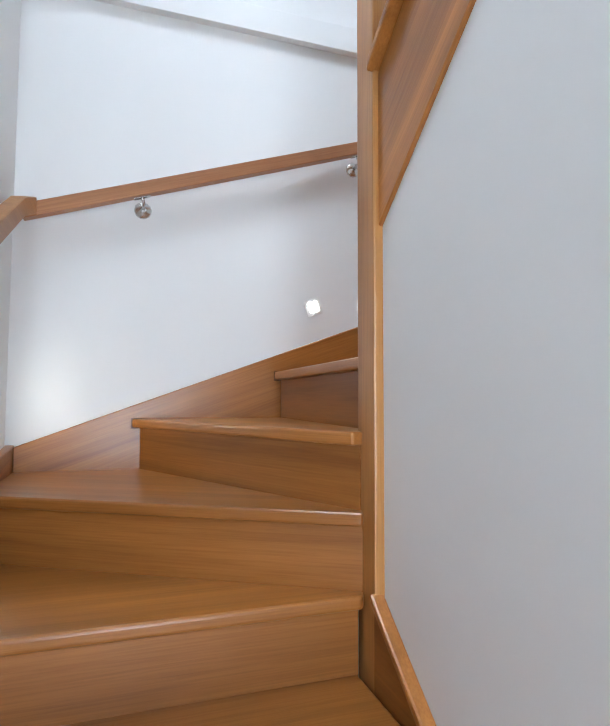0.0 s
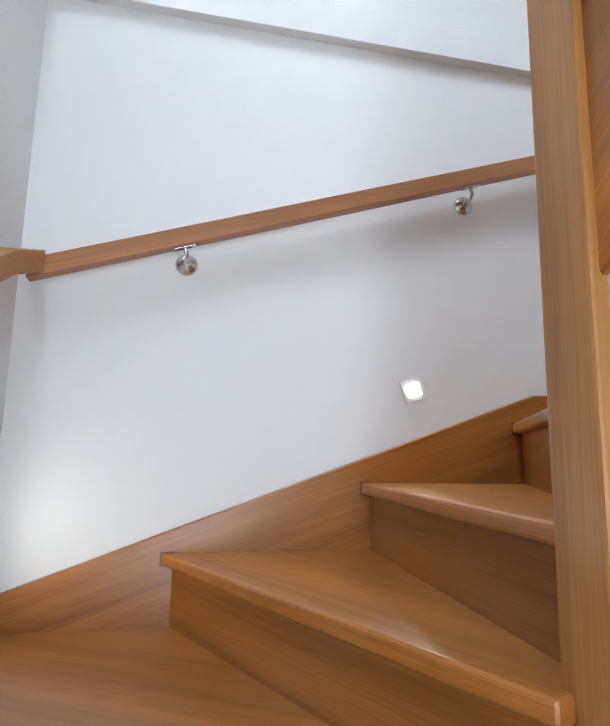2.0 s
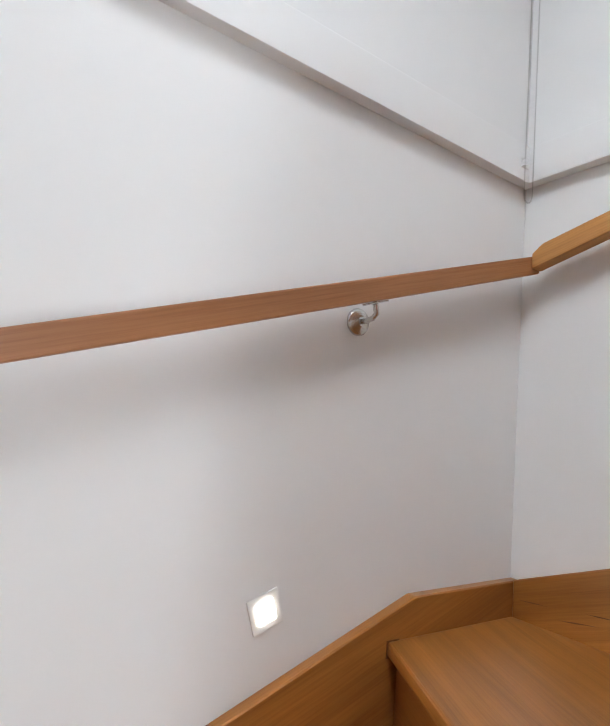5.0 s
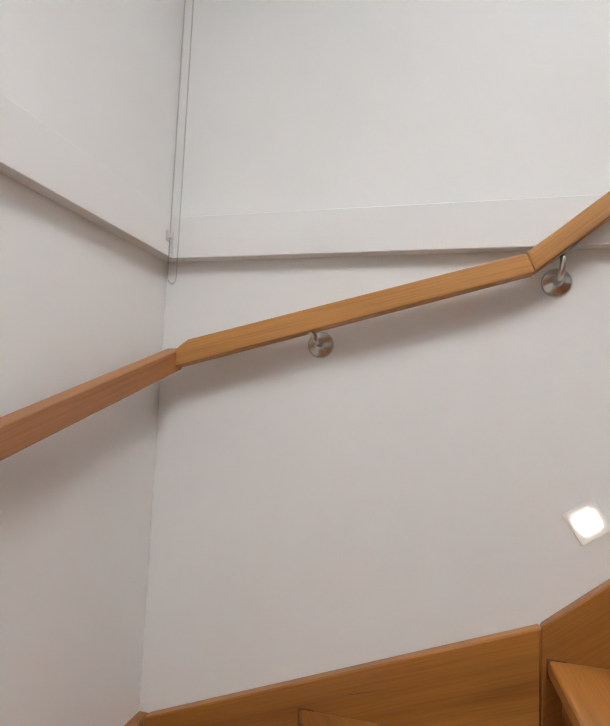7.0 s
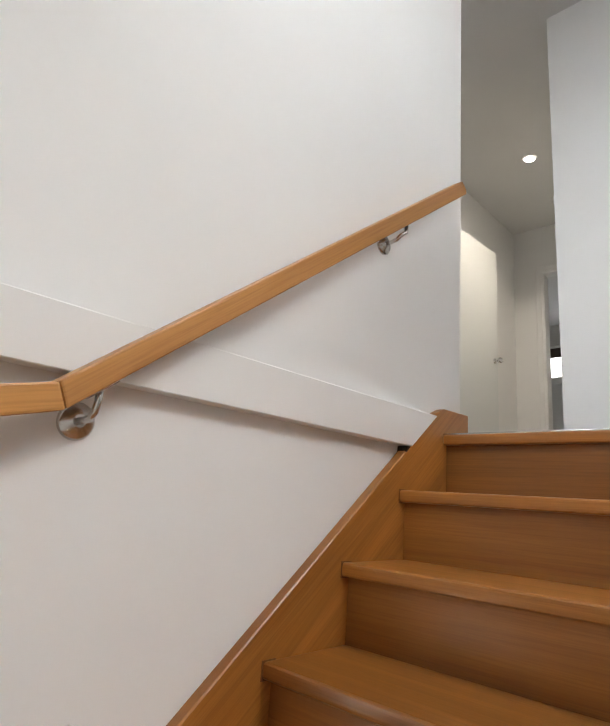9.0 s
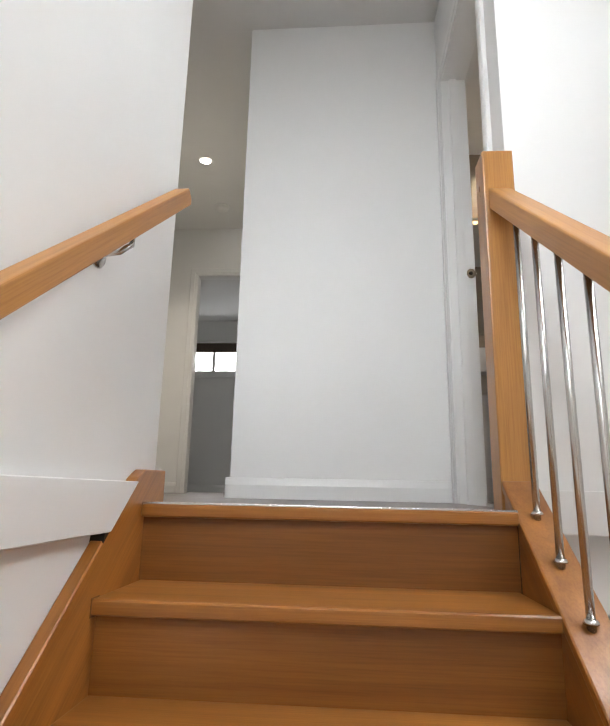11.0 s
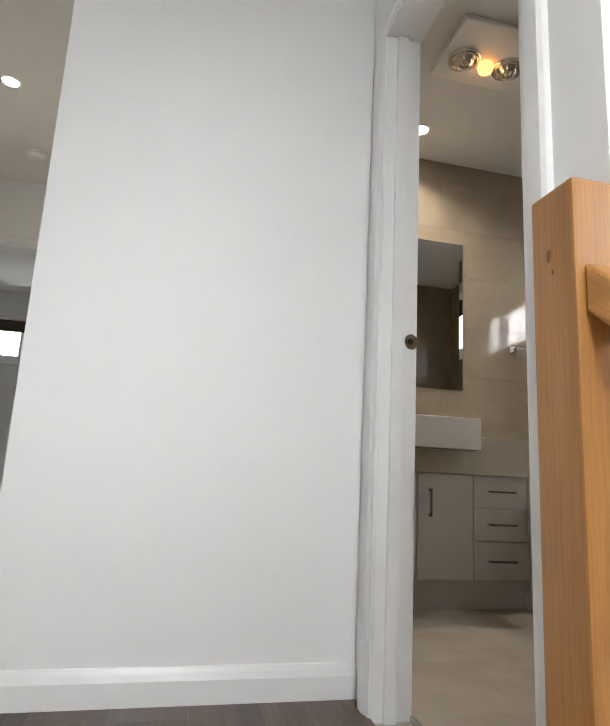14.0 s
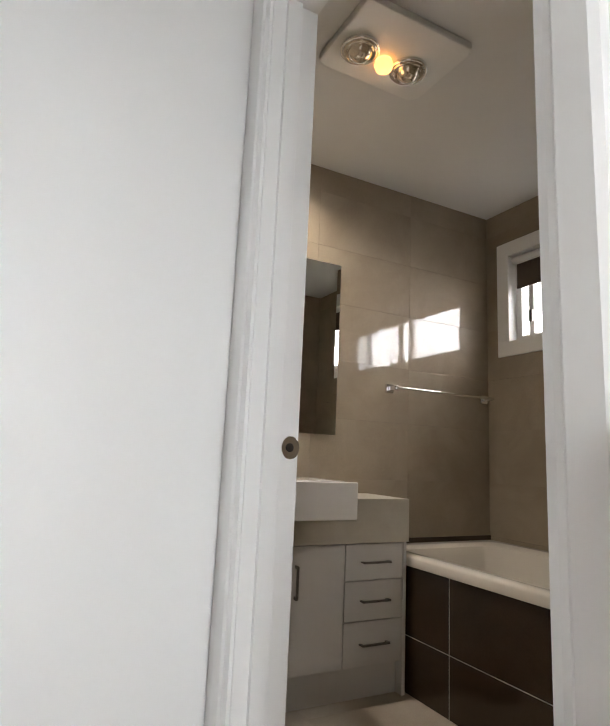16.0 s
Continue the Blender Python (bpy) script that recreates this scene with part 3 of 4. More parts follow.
# ---- wall handrails and their brackets ----
def bracket(parent, spot, out, under):
    """A round rosette on the wall, a bent arm and a saddle under the rail. spot: on the wall; out: off the wall; under: the rail's underside above the arm's end."""
    s, o, u = Vector(spot), Vector(out), Vector(under)
    turn = o.to_track_quat("Z", "Y").to_matrix().to_4x4()
    br = part("bracket", tube([s + o * 0.004, s + o * 0.03, s + o * 0.05 + Vector((0, 0, 0.003)), s + o * 0.062 + Vector((0, 0, 0.012)), Vector((u.x, u.y, s.z + 0.03)), u], 0.0062, 12), STEEL, parent, "stainless steel rail bracket")
    part("rosette", lathe([(0.0315, 0.0), (0.0315, 0.003), (0.027, 0.0085), (0.016, 0.011), (0.011, 0.016)], Matrix.Translation(s) @ turn), STEEL, br)
    return br


def saddle(parent, u, along):
    d = Vector(along).normalized()
    m = Matrix.Translation(u) @ d.to_track_quat("X", "Z").to_matrix().to_4x4()
    bm = box((-0.03, -0.011, -0.004), (0.03, 0.011, 0.0), 0.0015)
    bm.transform(m)
    part("saddle", bm, STEEL, parent)


RY0, RY1 = 0.042, 0.085      # depth of a rail off the wall
rail_s = thing("wall_handrail", (1.0, 0.0, 2.0), "rectangular timber handrail on the winder's wall", "handrail", "wall handrails")
turned("rail", prism([(1.863, 1.996), (0.0445, 2.595), (0.0445, 2.543), (1.863, 1.944)], "y", RY0, RY1, 0.004, 2), RAIL_X, rail_s, (-1, 0, 0.329))
rail_w = thing("wall_handrail", (0.0, 1.2, 3.0), "rectangular timber handrail beside the upper flight", "handrail", "wall handrails")
turned("rail", prism([(0.0855, 2.590), (0.115, 2.612), (0.865, 2.797), (0.882, 2.757), (0.0855, 2.548)], "x", RY0, RY1, 0.004, 2), RAIL_WARM, rail_w, (0, 1, 0.24))
turned("rail", prism([(0.8655, 2.7985), (2.083, 3.749), (2.112, 3.73), (2.112, 3.712), (2.092, 3.698), (0.8825, 2.7585)], "x", RY0, RY1, 0.004, 2), RAIL_WARM, rail_w, (0, 1, 0.78))
rail_e = thing("wall_handrail", (1.905, 0.6, 1.7), "rectangular timber handrail beside the lower flight", "handrail", "wall handrails")
part("rail", prism([(0.0865, 2.02), (0.3, 1.945), (2.3, 0.9), (2.3, 0.84), (0.3, 1.885), (0.0865, 1.96)], "x", 1.905 - RY1, 1.905 - RY0, 0.004, 2), RAIL_Y, rail_e)
MID = (RY0 + RY1) / 2
for x, z in ((1.468, 2.04), (0.605, 2.318)):
    under = (x + 0.006, MID, 1.996 - (x + 0.006 - 1.863) * 0.3291 - 0.053)
    saddle(bracket(rail_s, (x, 0.0, z), (0, 1, 0), under), under, (-1, 0, 0.3291))
for y, z, rise, yy in ((0.42, 2.612, 0.24, 0.402), (0.936, 2.752, 0.78, 0.938), (1.757, 3.402, 0.78, 1.782)):
    zu = 2.616 + (yy - 0.115) * 0.2413 - 0.041 if yy < 0.87 else 2.7985 + (yy - 0.8655) * 0.7806 - 0.053
    under = (MID, yy, zu)
    saddle(bracket(rail_w, (0.0, y, z), (1, 0, 0), under), under, (0, 1, rise))
for y in (0.75, 1.7):
    under = (1.905 - MID, y, 1.885 - (y - 0.3) * 0.5225)
    saddle(bracket(rail_e, (1.905, y, under[2] - 0.04), (-1, 0, 0), under), under, (0, 1, -0.5225))


# ---- step lights ----
def step_light(m):
    """A square flush wall light: thin plate, lit diffuser, and the lamp behind it."""
    ob = thing("step_light", m.translation, "small square lit LED step light, set askew", "wall light", "step lights")
    for name, bm, mat in (("plate", box((-0.0355, -0.0355, 0.0), (0.0355, 0.0355, 0.004), 0.0015), PLASTIC), ("diffuser", box((-0.0195, -0.0195, 0.004), (0.0195, 0.0195, 0.008), 0.002), LAMPGLOW)):
        bm.transform(m)
        part(name, bm, mat, ob)
    lamp = new("step_light_lamp", bpy.data.lights.new("step_light_lamp", "AREA"))
    lamp.data.size, lamp.data.energy, lamp.data.color = 0.05, STEP_WATTS, (1.0, 0.9, 0.72)
    lamp.matrix_world = m @ pose(0, 0, 0.011, 180, 0, 0)
    return ob


STEP_WATTS = 0.28
step_light(pose(0.785, 0.0, 1.711, -90, 0, 0) @ pose(0, 0, 0, 0, 0, 19))
step_light(pose(0.0, 0.996, 2.252, 90, 0, 90) @ pose(0, 0, 0, 0, 0, 34))
step_light(pose(1.905, 0.215, 1.322, 90, 0, -90) @ pose(0, 0, 0, 0, 0, 12))

# ---- stair window, its blind and the blind's chain ----
window_1 = thing("window_1", (0.95, -0.06, 4.25), "high stairwell window with a white frame", "window", "", "structure")
for a, b in (((0.12, -0.1, 4.25), (0.9, -0.03, 4.29)), ((0.12, -0.1, 5.16), (0.9, -0.03, 5.2)), ((0.12, -0.1, 4.29), (0.16, -0.03, 5.16)), ((0.86, -0.1, 4.29), (0.9, -0.03, 5.16))):
    part("window_frame", box(a, b, 0.003), GLOSS, window_1)
pane = part("pane", box((0.16, -0.07, 4.29), (0.86, -0.064, 5.16)), GLASS, window_1)
pane.visible_shadow = False
# added window, out of view, that lets more light into the well
added_window = thing("added_window", (1.95, 1.35, 4.15), "unseen high side window, added to light the stairwell", "window", "", "structure")
for a, b in (((1.93, 0.85, 4.15), (1.99, 1.85, 4.19)), ((1.93, 0.85, 5.06), (1.99, 1.85, 5.1)), ((1.93, 0.85, 4.19), (1.99, 0.89, 5.06)), ((1.93, 1.81, 4.19), (1.99, 1.85, 5.06))):
    part("window_frame", box(a, b, 0.003), GLOSS, added_window)
pane = part("pane", box((1.957, 0.89, 4.19), (1.963, 1.81, 5.06)), GLASS, added_window)
pane.visible_shadow = False
# glowing sheet that feeds the added side window
setting("backdrop_side", box((3.5, -0.5, 3.0), (3.52, 2.5, 7.5)), SIDEGLOW, "added glowing sheet beyond the unseen side window", "backdrop")
blind = thing("roller_blind", (0.95, 0.03, 5.2), "white roller blind rolled up above the window", "blind")
part("tube", tube([(0.06, 0.045, 5.29), (0.96, 0.045, 5.29)], 0.028, 20), BLIND, blind)
part("fabric", box((0.08, 0.042, 5.12), (0.94, 0.0435, 5.29)), BLIND, blind)
chain = bmesh.new()
beads = [(0.048, 0.055, 2.775 + 0.0068 * i) for i in range(370)] + [(0.066, 0.041, 2.775 + 0.0068 * i) for i in range(370)]
beads += [(0.057 + 0.009 * math.cos(a), 0.048 - 0.007 * math.cos(a), 2.775 - 0.022 * math.sin(a)) for a in (math.pi * i / 8 for i in range(1, 8))]
for x, y, z in beads:
    o = [chain.verts.new((x + 0.0027 * dx, y + 0.0027 * dy, z + 0.003 * dz)) for dx, dy, dz in ((1, 0, 0), (0, 1, 0), (-1, 0, 0), (0, -1, 0), (0, 0, 1), (0, 0, -1))]
    for i in range(4):
        chain.faces.new((o[i], o[(i + 1) % 4], o[4])), chain.faces.new((o[(i + 1) % 4], o[i], o[5]))
part("bead_chain", chain, CHAIN, blind, "looped steel bead chain")
part("chain_guide", joined(((0.045, 0.0345, 2.86), (0.075, 0.039, 2.885)), ((0.061, 0.0385, 2.866), (0.073, 0.048, 2.879))), PLASTIC, blind, "clear chain guide on the skirting")


# ---- ceiling lights ----
def downlight(x, y, watts):
    ob = thing("downlight", (x, y, CEIL), "round recessed lit LED downlight", "ceiling light", "downlights")
    part("rim", lathe([(0.052, 0.0), (0.050, -0.004), (0.042, -0.006), (0.040, -0.002)], pose(x, y, CEIL)), PLASTIC, ob)
    part("diffuser", lathe([(0.040, -0.0025), (0.030, -0.004), (0.002, -0.005)], pose(x, y, CEIL)), DOWNGLOW, ob)
    lamp = new("downlight_lamp", bpy.data.lights.new("downlight_lamp", "AREA"))
    lamp.data.shape, lamp.data.size, lamp.data.energy, lamp.data.color = "DISK", 0.08, watts, (1.0, 0.93, 0.82)
    lamp.data.spread = radians(125)
    lamp.matrix_world = pose(x, y, CEIL - 0.008)


downlight(-0.575, 4.455, 10)
downlight(1.62, 4.2, 5.2)
smoke = thing("smoke_alarm", (-0.605, 5.17, CEIL), "round white smoke alarm on the ceiling", "smoke alarm")
part("body", lathe([(0.056, 0.0), (0.056, -0.016), (0.05, -0.03), (0.03, -0.036), (0.002, -0.037)], pose(-0.605, 5.17, CEIL)), PLASTIC, smoke)
part("base_ring", lathe([(0.066, 0.0), (0.066, -0.008), (0.058, -0.011)], pose(-0.605, 5.17, CEIL)), PLASTIC, smoke)

# ---- bedroom window beyond the hall ----
window_2 = thing("window_2", (-1.2, 8.6, 4.6), "wide low bedroom window with a half-drawn blind", "window", "", "structure")
part("sill", box((-2.12, 8.57, 4.53), (-0.23, 8.6, 4.6), 0.003), GLOSS, window_2)
part("head_trim", box((-2.12, 8.575, 5.1), (-0.23, 8.6, 5.17), 0.003), GLOSS, window_2)
for x in (-2.12, -0.30):
    part("side_trim", box((x, 8.575, 4.6), (x + 0.07, 8.6, 5.1), 0.003), GLOSS, window_2)
for a, b in (((-2.05, 8.62, 4.6), (-0.3, 8.67, 4.64)), ((-2.05, 8.62, 5.06), (-0.3, 8.67, 5.1)), ((-1.49, 8.62, 4.64), (-1.45, 8.67, 5.06)), ((-2.05, 8.62, 4.64), (-2.01, 8.67, 5.06)), ((-0.34, 8.62, 4.64), (-0.3, 8.67, 5.06))):
    part("window_frame", box(a, b, 0.003), GLOSS, window_2)
part("blind_fabric", box((-2.03, 8.606, 4.925), (-0.32, 8.609, 5.09)), DARKBLIND, window_2, "dark brown roller blind")
part("blind_tube", tube([(-2.03, 8.60, 5.085), (-0.32, 8.60, 5.085)], 0.02, 16), GLOSS, window_2)
setting("backdrop_bedroom", box((-4.0, 9.6, 2.8), (1.5, 9.62, 7.0)), SKYGLOW, "bright hazy sky beyond the bedroom window", "backdrop")
setting("backdrop_bathroom", box((4.6, 1.0, 4.3), (4.62, 6.0, 7.5)), BATHSKY, "bright hazy sky beyond the bathroom window", "backdrop")
setting("backdrop_stairs", box((-2, -1.5, 3.0), (4, -1.48, 7.5)), STAIRSKY, "bright hazy sky beyond the stair window", "backdrop")
# glowing sheet added outside the lower hall's unseen opening
setting("backdrop_lower", box((0.5, 5.6, -0.1), (2.4, 5.62, 2.6)), STAIRSKY, "added glowing sheet beyond the unseen lower opening", "backdrop")

# ---- bathroom ----
VY, VX0, VX1 = 4.140, 1.125, 2.221
vanity = thing("vanity_cabinet", (1.68, 4.3, TOP), "white bathroom vanity with two doors and three drawers", "cabinet")
part("carcass", box((VX0, VY + 0.02, 3.02), (VX1 - 0.018, 4.466, 3.52), 0.001), CABINET, vanity)
part("side_panel", box((VX1 - 0.0175, VY, TOP), (VX1, 4.466, 3.52), 0.001), CABINET, vanity)
part("kickboard", box((VX0, VY + 0.045, TOP), (VX1 - 0.018, VY + 0.06, 3.0195), 0.001), CABINET, vanity)


def handle(parent, a, b):
    """A slim square bar handle on two feet, standing off a front that faces south."""
    (x0, z0), (x1, z1) = a, b
    w, f = 0.0048, VY - 0.024
    dx, dz = (w, 0) if x0 == x1 else (0, w)
    h = part("handle", box((x0 - dx, f - 0.004, z0 - dz), (x1 + dx, f + 0.004, z1 + dz), 0.0015), NICKEL, parent, "dark nickel bar handle")
    for x, z in ((x0, z0), (x1, z1)):
        ex, ez = (0, 0.008 if z < (z0 + z1) / 2 else -0.008) if x0 == x1 else (0.008 if x < (x0 + x1) / 2 else -0.008, 0)
        part("handle_foot", box((x + min(ex, 0) - w / 2, f, z + min(ez, 0) - w / 2), (x + max(ex, 0) + w / 2, VY - 0.0002, z + max(ez, 0) + w / 2)), NICKEL, parent)


for x0, x1, hx in ((1.303, 1.597, 1.545), (1.601, 1.894, 1.66)):
    d = part("door", box((x0, VY, 3.022), (x1, VY + 0.018, 3.518), 0.0015), CABINET, vanity)
    handle(d, (hx, 3.315), (hx, 3.443))
part("door", box((1.13, VY, 3.022), (1.299, VY + 0.018, 3.518), 0.0015), CABINET, vanity)
for z0, z1 in ((3.022, 3.200), (3.204, 3.364), (3.368, 3.518)):
    d = part("drawer", box((1.898, VY, z0), (2.2, VY + 0.018, z1), 0.0015), CABINET, vanity)
    handle(d, (1.978, (z0 + z1) / 2), (2.12, (z0 + z1) / 2))
top = thing("stone_countertop", (1.68, 4.3, 3.52), "thick beige countertop with a square front edge", "countertop")
part("slab", box((VX0, VY - 0.012, 3.5225), (VX1 + 0.004, 4.4665, 3.711), 0.002), COUNTER, top)
basin = thing("basin", (1.555, 4.2, 3.711), "white rectangular ceramic basin overhanging the vanity", "basin")
bm = box((1.255, 3.99, 3.636), (1.855, 4.105, 3.786), 0.006, 3)
cut_box(bm, (1.255, 4.09, 3.713), (1.855, 4.42, 3.786), 0.006, 3)
part("bowl_rim", bm, CERAMIC, basin)
bm = bmesh.new()
cut_box(bm, (1.30, 4.03, 3.7865), (1.81, 4.31, 3.789))
part("bowl_floor", bm, CERAMIC, basin)
tap = thing("basin_mixer_tap", (1.555, 4.36, 3.786), "chrome lever mixer tap on the basin", "tap")
part("body", lathe([(0.026, 0.0), (0.026, 0.006), (0.021, 0.012), (0.021, 0.10), (0.018, 0.112)], pose(1.555, 4.36, 3.786)), CHROME, tap)
part("spout", tube([(1.555, 4.355, 3.86), (1.555, 4.30, 3.866), (1.555, 4.24, 3.858), (1.555, 4.228, 3.845)], 0.013, 14), CHROME, tap)
part("lever", tube([(1.555, 4.36, 3.90), (1.575, 4.33, 3.912), (1.605, 4.29, 3.922)], 0.008, 10), CHROME, tap)

mir = thing("wall_mirror", (1.63, 4.46, 3.99), "large frameless mirror with a slanted glass border", "mirror")
bm = bmesh.new()
o = [bm.verts.new(p) for p in ((1.24, 4.4665, 3.995), (2.018, 4.4665, 3.995), (2.018, 4.4665, 4.887), (1.24, 4.4665, 4.887))]
q = [bm.verts.new(p) for p in ((1.24, 4.463, 3.995), (2.018, 4.463, 3.995), (2.018, 4.463, 4.887), (1.24, 4.463, 4.887))]
r = [bm.verts.new(p) for p in ((1.262, 4.4605, 4.017), (1.996, 4.4605, 4.017), (1.996, 4.4605, 4.865), (1.262, 4.4605, 4.865))]
for i in range(4):
    j = (i + 1) % 4
    bm.faces.new((o[i], o[j], q[j], q[i])), bm.faces.new((q[i], q[j], r[j], r[i]))
bm.faces.new(o), bm.faces.new(r)
bmesh.ops.recalc_face_normals(bm, faces=bm.faces[:])
part("glass", bm, MIRROR, mir)

towel = thing("towel_rail", (2.7, 4.44, 4.26), "chrome towel rail with square wall plates", "towel rail")
for x in (2.345, 3.03):
    part("wall_plate", box((x - 0.024, 4.455, 4.238), (x + 0.024, 4.467, 4.286), 0.002), CHROME, towel)
    part("post", box((x - 0.011, 4.40, 4.251), (x + 0.011, 4.455, 4.273), 0.002), CHROME, towel)
part("bar", box((2.345, 4.392, 4.256), (3.05, 4.404, 4.268), 0.002), CHROME, towel)

bath = thing("bathtub", (2.66, 3.6, TOP), "white inset bathtub with a broad rim", "bathtub")
bm = bmesh.new()
rings = []
for (x0, y0, x1, y1, z) in ((2.228, 2.74, 3.084, 4.462, 3.418), (2.228, 2.74, 3.084, 4.462, 3.45), (2.238, 2.75, 3.074, 4.452, 3.46), (2.31, 2.83, 3.02, 4.385, 3.46), (2.335, 2.86, 2.995, 4.355, 3.447), (2.40, 2.98, 2.93, 4.25, 3.10), (2.46, 3.08, 2.87, 4.15, 3.06)):
    ring = []
    for cx, cy, a0 in ((x1, y1, 0), (x0, y1, 90), (x0, y0, 180), (x1, y0, 270)):
        rad = 0.012 if z > 3.455 and x0 < 2.3 or z < 3.455 and x0 < 2.3 else 0.09
        mx, my = cx + (-rad if a0 in (0, 270) else rad), cy + (-rad if a0 in (0, 90) else rad)
        ring += [bm.verts.new((mx + rad * math.cos(radians(a0 + 18 * i)), my + rad * math.sin(radians(a0 + 18 * i)), z)) for i in range(6)]
    rings.append(ring)
shapes = [[[v.co.copy() for v in ring] for ring in rings[:5]], [[v.co.copy() for v in ring] for ring in rings[4:]]]
bm.free()
for name, levels in zip(("rim", "tub"), shapes):
    bm = bmesh.new()
    loops = [[bm.verts.new(c) for c in ring] for ring in levels]
    for p, n in zip(loops, loops[1:]):
        for i in range(len(p)):
            bm.faces.new((p[i], p[(i + 1) % len(p)], n[(i + 1) % len(p)], n[i]))
    if name == "tub":
        bm.faces.new(loops[-1])
    bmesh.ops.recalc_face_normals(bm, faces=bm.faces[:])
    for f in bm.faces:
        f.smooth = True
        if name == "tub" and f.normal.dot(Vector((2.66, 3.6, 3.5)) - f.calc_center_median()) < 0:
            f.normal_flip()
    part(name, bm, ACRYLIC, bath)
part("waste", lathe([(0.026, 3.061), (0.026, 3.064), (0.02, 3.066), (0.002, 3.066)], pose(2.66, 4.05, 0), 20), CHROME, bath, "chrome waste")
hob = thing("bath_surround", (2.27, 3.5, TOP), "dark brown tiled bath front panel", "bath panel")
part("panel", box((2.2412, 2.70, TOP - 0.01), (2.33, 4.46, 3.416)), PALEGROUT, hob)
for z0, z1 in ((TOP, 3.1155), (3.1195, 3.413)):
    for y0, y1 in ((2.70, 3.2825), (3.2865, 3.8815), (3.8855, 4.46)):
        part("tile", box((2.240, y0, z0), (2.2495, y1, z1), 0.0012, 1), BROWNTILE, hob)
part("upstand_tile", box((2.25, 4.4625, 3.4605), (3.086, 4.4685, 3.485), 0.001), BROWNTILE, hob)

# bathroom window
window_3 = thing("window_3", (3.1, 3.55, 4.58), "white framed bathroom sliding window, blind half down", "window", "", "structure")
wy0, wy1, wz0, wz1 = 2.84, 4.29, 4.595, 5.115
for name, a, b in (("trim", (3.065, wy0 - 0.075, wz0 - 0.085), (3.081, wy1 + 0.085, wz0)), ("trim", (3.065, wy0 - 0.075, wz1), (3.081, wy1 + 0.085, wz1 + 0.085)),
                   ("trim", (3.065, wy1, wz0), (3.081, wy1 + 0.085, wz1)), ("trim", (3.065, wy0 - 0.075, wz0), (3.081, wy0, wz1))):
    part(name, box(a, b, 0.002), GLOSS, window_3)
for name, a, b in (("reveal", (3.081, wy0 - 0.004, wz0 - 0.008), (3.19, wy1 + 0.004, wz0)), ("reveal", (3.081, wy0, wz1), (3.19, wy1, wz1 + 0.008)), ("reveal", (3.081, wy1, wz0), (3.19, wy1 + 0.008, wz1)), ("reveal", (3.081, wy0 - 0.008, wz0), (3.19, wy0, wz1)),
                   ("window_frame", (3.13, wy0, wz0), (3.18, wy1, wz0 + 0.035)), ("window_frame", (3.13, wy0, wz1 - 0.035), (3.18, wy1, wz1)), ("window_frame", (3.13, wy1 - 0.04, wz0 + 0.035), (3.18, wy1, wz1 - 0.035)), ("window_frame", (3.13, wy0, wz0 + 0.035), (3.18, wy0 + 0.04, wz1 - 0.035)),
                   ("sash_stile", (3.135, 3.50, wz0 + 0.035), (3.155, 3.545, wz1 - 0.035)), ("sash_stile", (3.157, 3.60, wz0 + 0.035), (3.177, 3.645, wz1 - 0.035)), ("sash_stile", (3.135, 4.17, wz0 + 0.035), (3.155, 4.205, wz1 - 0.035))):
    part(name, box(a, b, 0.002), GLOSS, window_3)
part("sash_latch", box((3.118, 4.172, 4.70), (3.135, 4.196, 4.77), 0.004), NICKEL, window_3, "dark sash latch")
p = part("pane", box((3.158, wy0 + 0.04, wz0 + 0.035), (3.161, wy1 - 0.04, wz1 - 0.035)), GLASS, window_3)
p.visible_shadow = False
shade = thing("roller_blind", (3.1, 3.55, 5.09), "brown roller blind pulled half way down", "blind")
part("tube", tube([(3.105, wy0 + 0.012, 5.086), (3.105, wy1 - 0.012, 5.086)], 0.024, 18), GLOSS, shade)
part("fabric", box((3.118, wy0 + 0.02, 4.93), (3.120, wy1 - 0.02, 5.09)), DARKBLIND, shade)
part("bottom_bar", box((3.114, wy0 + 0.02, 4.915), (3.124, wy1 - 0.02, 4.932), 0.002), DARKBLIND, shade)

# heater, lamp and fan unit on the bathroom ceiling
heater = thing("bathroom_heater_lamp", (1.68, 3.56, CEIL), "ceiling heater unit with silvered lamps and a lit bulb", "heat lamp")
part("housing", prism([(1.455, 3.40), (1.91, 3.40), (1.93, 3.43), (1.93, 3.72), (1.90, 3.76), (1.48, 3.76), (1.455, 3.74)], "z", CEIL - 0.03, CEIL - 0.0005, 0.008, 3), PLASTIC, heater)
for x in (1.558, 1.780):
    hl = part("heat_lamp", lathe([(0.062, CEIL - 0.032), (0.066, CEIL - 0.045), (0.058, CEIL - 0.052), (0.054, CEIL - 0.048), (0.05, CEIL - 0.04), (0.046, CEIL - 0.05), (0.034, CEIL - 0.068), (0.015, CEIL - 0.077), (0.002, CEIL - 0.078)], pose(x, 3.608, 0)), BULB, heater, "silvered infrared heat lamp")
    part("lamp_ring", lathe([(0.074, CEIL - 0.03), (0.075, CEIL - 0.04), (0.069, CEIL - 0.046), (0.064, CEIL - 0.04)], pose(x, 3.608, 0)), CHROME, hl)
part("bulb", lathe([(0.03, CEIL - 0.03), (0.036, CEIL - 0.05), (0.03, CEIL - 0.068), (0.016, CEIL - 0.078), (0.002, CEIL - 0.08)], pose(1.67, 3.615, 0)), HEATGLOW, heater, "lit warm bulb")
warm = new("heater_bulb_lamp", bpy.data.lights.new("heater_bulb_lamp", "POINT"))
warm.data.energy, warm.data.color, warm.data.shadow_soft_size = 0.09, (1.0, 0.6, 0.28), 0.03
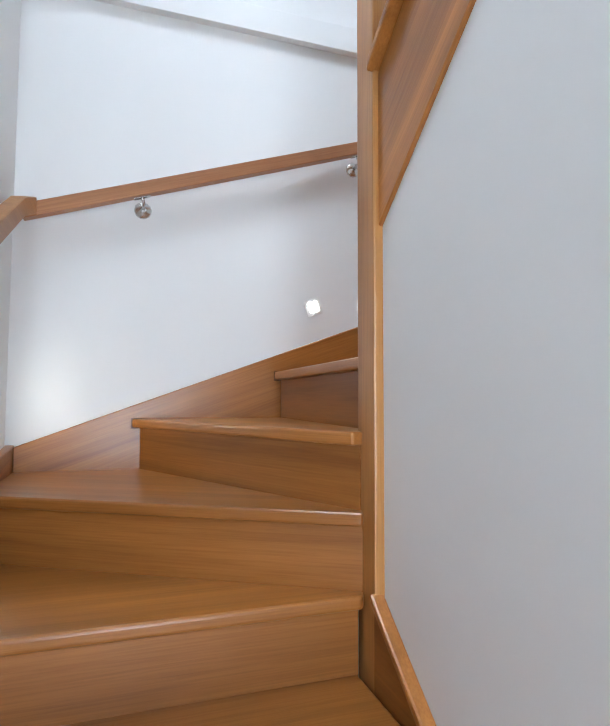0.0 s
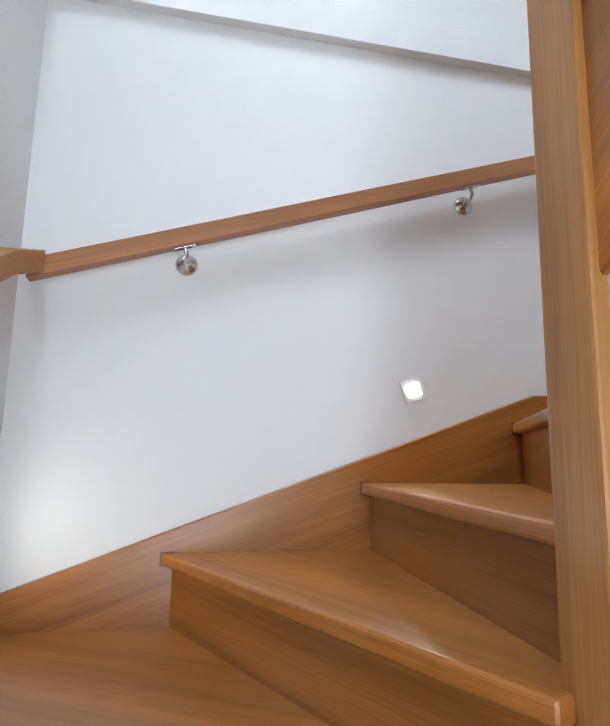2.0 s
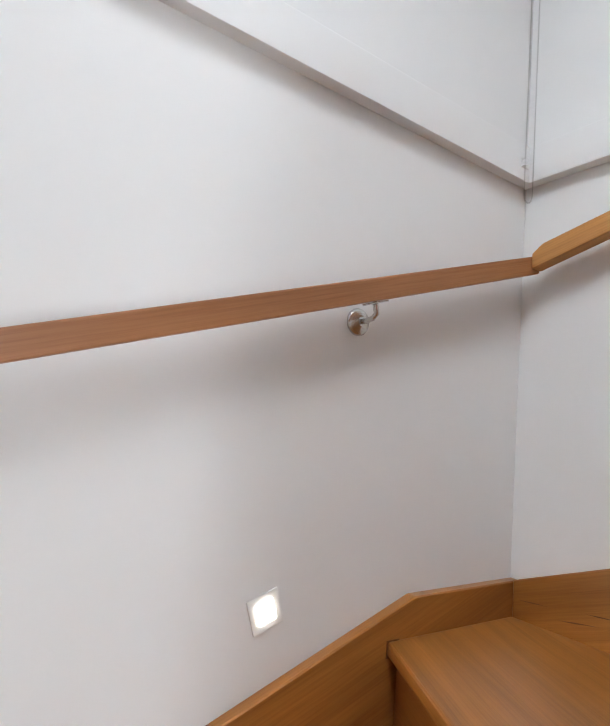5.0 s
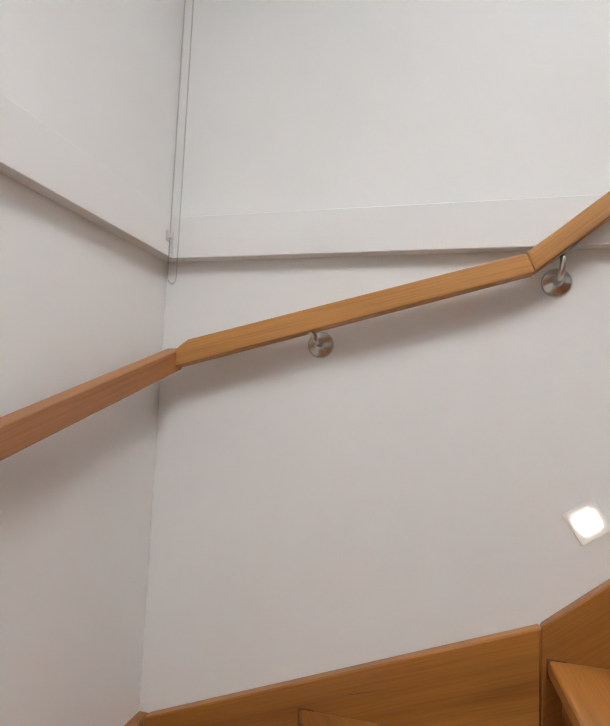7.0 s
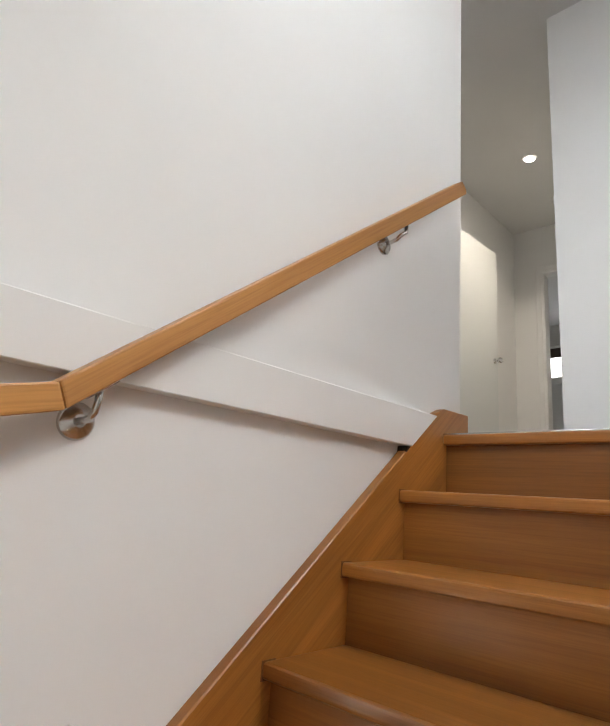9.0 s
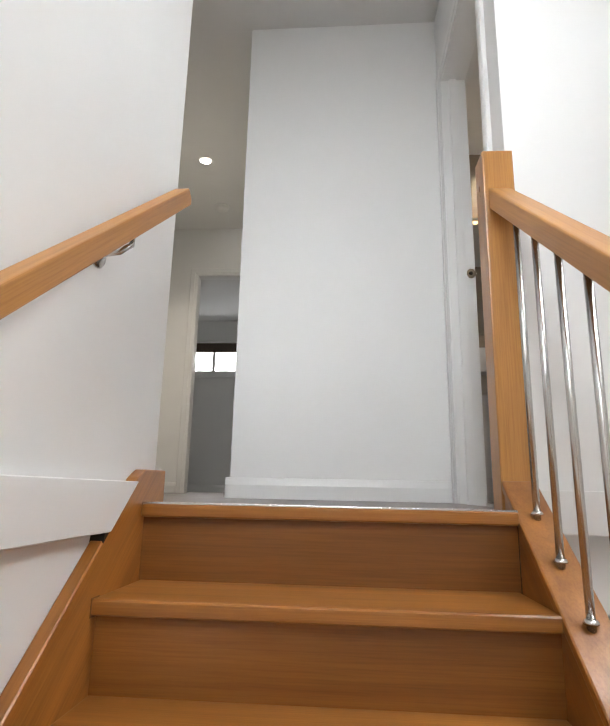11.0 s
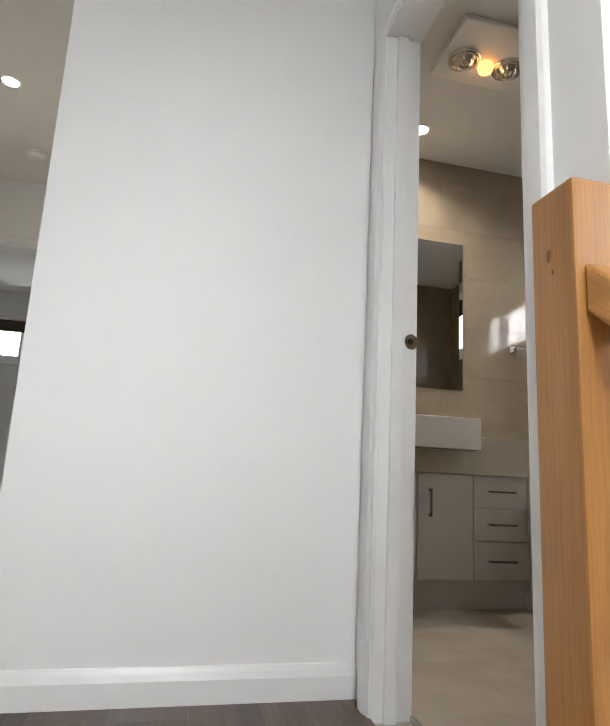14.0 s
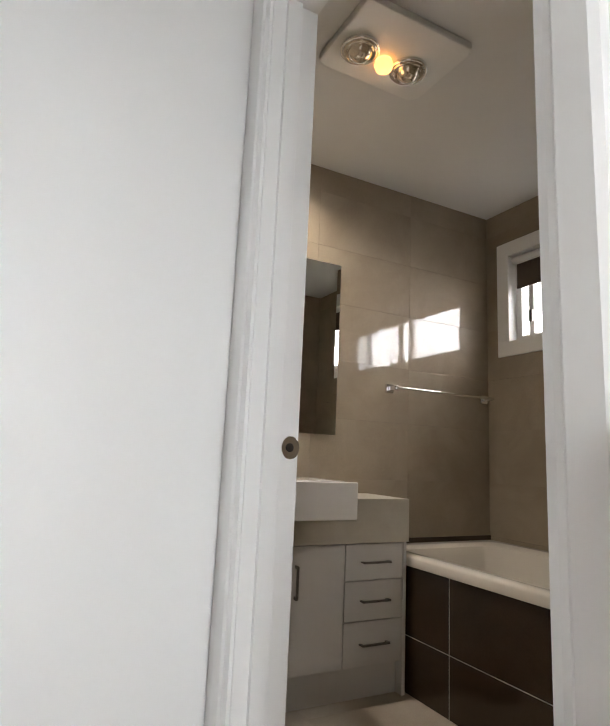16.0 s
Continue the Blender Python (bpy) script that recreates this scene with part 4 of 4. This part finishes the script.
warm.location = (1.67, 3.615, CEIL - 0.115)

# ---- tiles and planks, piece by piece ----
def piece(name, mesh, parent, place):
    ob = new(name, mesh)
    ob.parent = parent
    ob.location = Vector(place) - base_of(parent)
    return ob


def slab_mesh(name, size, mat, bevel):
    me = bpy.data.meshes.new(name)
    bm = box((0, 0, 0), size, bevel, 1)
    bm.to_mesh(me)
    bm.free()
    me.materials.append(mat)
    return me


store = {}


def lay(name, parent, mat, bevel, a, b):
    size = tuple(round(b[i] - a[i], 4) for i in range(3))
    key = (name, size, mat.name)
    if key not in store:
        store[key] = slab_mesh(name, size, mat, bevel)
    piece(name, store[key], parent, a)


G = 0.0003
rows_z = [TOP + 0.3 * i for i in range(9)]
for i, z in enumerate(rows_z):
    z1 = min(z + 0.3, CEIL)
    x = 3.08
    while x > 1.11:
        x0 = max(x - 0.6, 1.105)
        lay("tile", tile_north, TILE, 0.0004, (x0 + G, 4.4685, z + G), (x - G, 4.479, z1 - G))
        x = x0 if x0 > 1.12 else 0
    y = 4.468
    while y > 2.31:
        y0 = max(y - 0.6, 2.3)
        gaps = [(y0, y, z, z1)]
        if z1 > 4.51 and z < 5.2 and y > 2.77 and y0 < 4.37:
            gaps = []
            if y > 4.37:
                gaps.append((4.37, y, z, z1))
            if y0 < 2.77:
                gaps.append((y0, 2.77, z, z1))
            m0, m1 = max(y0, 2.77), min(y, 4.37)
            if z < 4.51:
                gaps.append((m0, m1, z, 4.512))
            if z1 > 5.2:
                gaps.append((m0, m1, 5.198, z1))
        for p0, p1, q0, q1 in gaps:
            if p1 - p0 > 0.01 and q1 - q0 > 0.01:
                lay("tile", tile_east, TILE, 0.0004, (3.0795, p0 + G, q0 + G), (3.089, p1 - G, q1 - G))
        y = y0 if y0 > 2.31 else 0
for i in range(4):
    for j in range(4):
        x0, x1 = 1.118 + 0.6 * i, min(1.118 + 0.6 * (i + 1), 3.08)
        y0, y1 = 2.3 + 0.6 * j, min(2.3 + 0.6 * (j + 1), 4.47)
        if x1 - x0 > 0.02:
            lay("tile", bath_floor, FLOORTILE, 0.0004, (x0 + G, y0 + G, TOP - 0.012), (x1 - G, y1 - G, TOP))

rng = random.Random(4)
W, LONG, t = 0.191, 1.28, 0.0002
x = -1.19 + 0.004
while x < 0.99:
    x1 = min(x + W, 0.998)
    y, end = (2.0925 if x1 > -0.05 else 2.21), (3.216 if x > -0.01 else 5.6)
    if x < -0.01 < x1:
        end = 3.216
    first = rng.uniform(0.35, 1.25)
    while y < end - 0.01:
        y1 = min(y + first, end)
        lay("plank", upper_floor, PLANKS, 0.0005, (x + t, y + t, TOP - 0.012 - 0.019), (x1 - t, y1 - t, TOP))
        y, first = y1, LONG
    x = x1
x = -2.6
while x < 0.39:
    x1 = min(x + W, 0.4)
    y, first = 5.6, rng.uniform(0.4, 1.25)
    while y < 8.59:
        y1 = min(y + first, 8.6)
        if -1.9 < x or y > 6.9:
            lay("plank", upper_floor, PLANKS, 0.0005, (x + t, y + t, TOP - 0.031), (x1 - t, y1 - t, TOP))
        y, first = y1, LONG
    x = x1
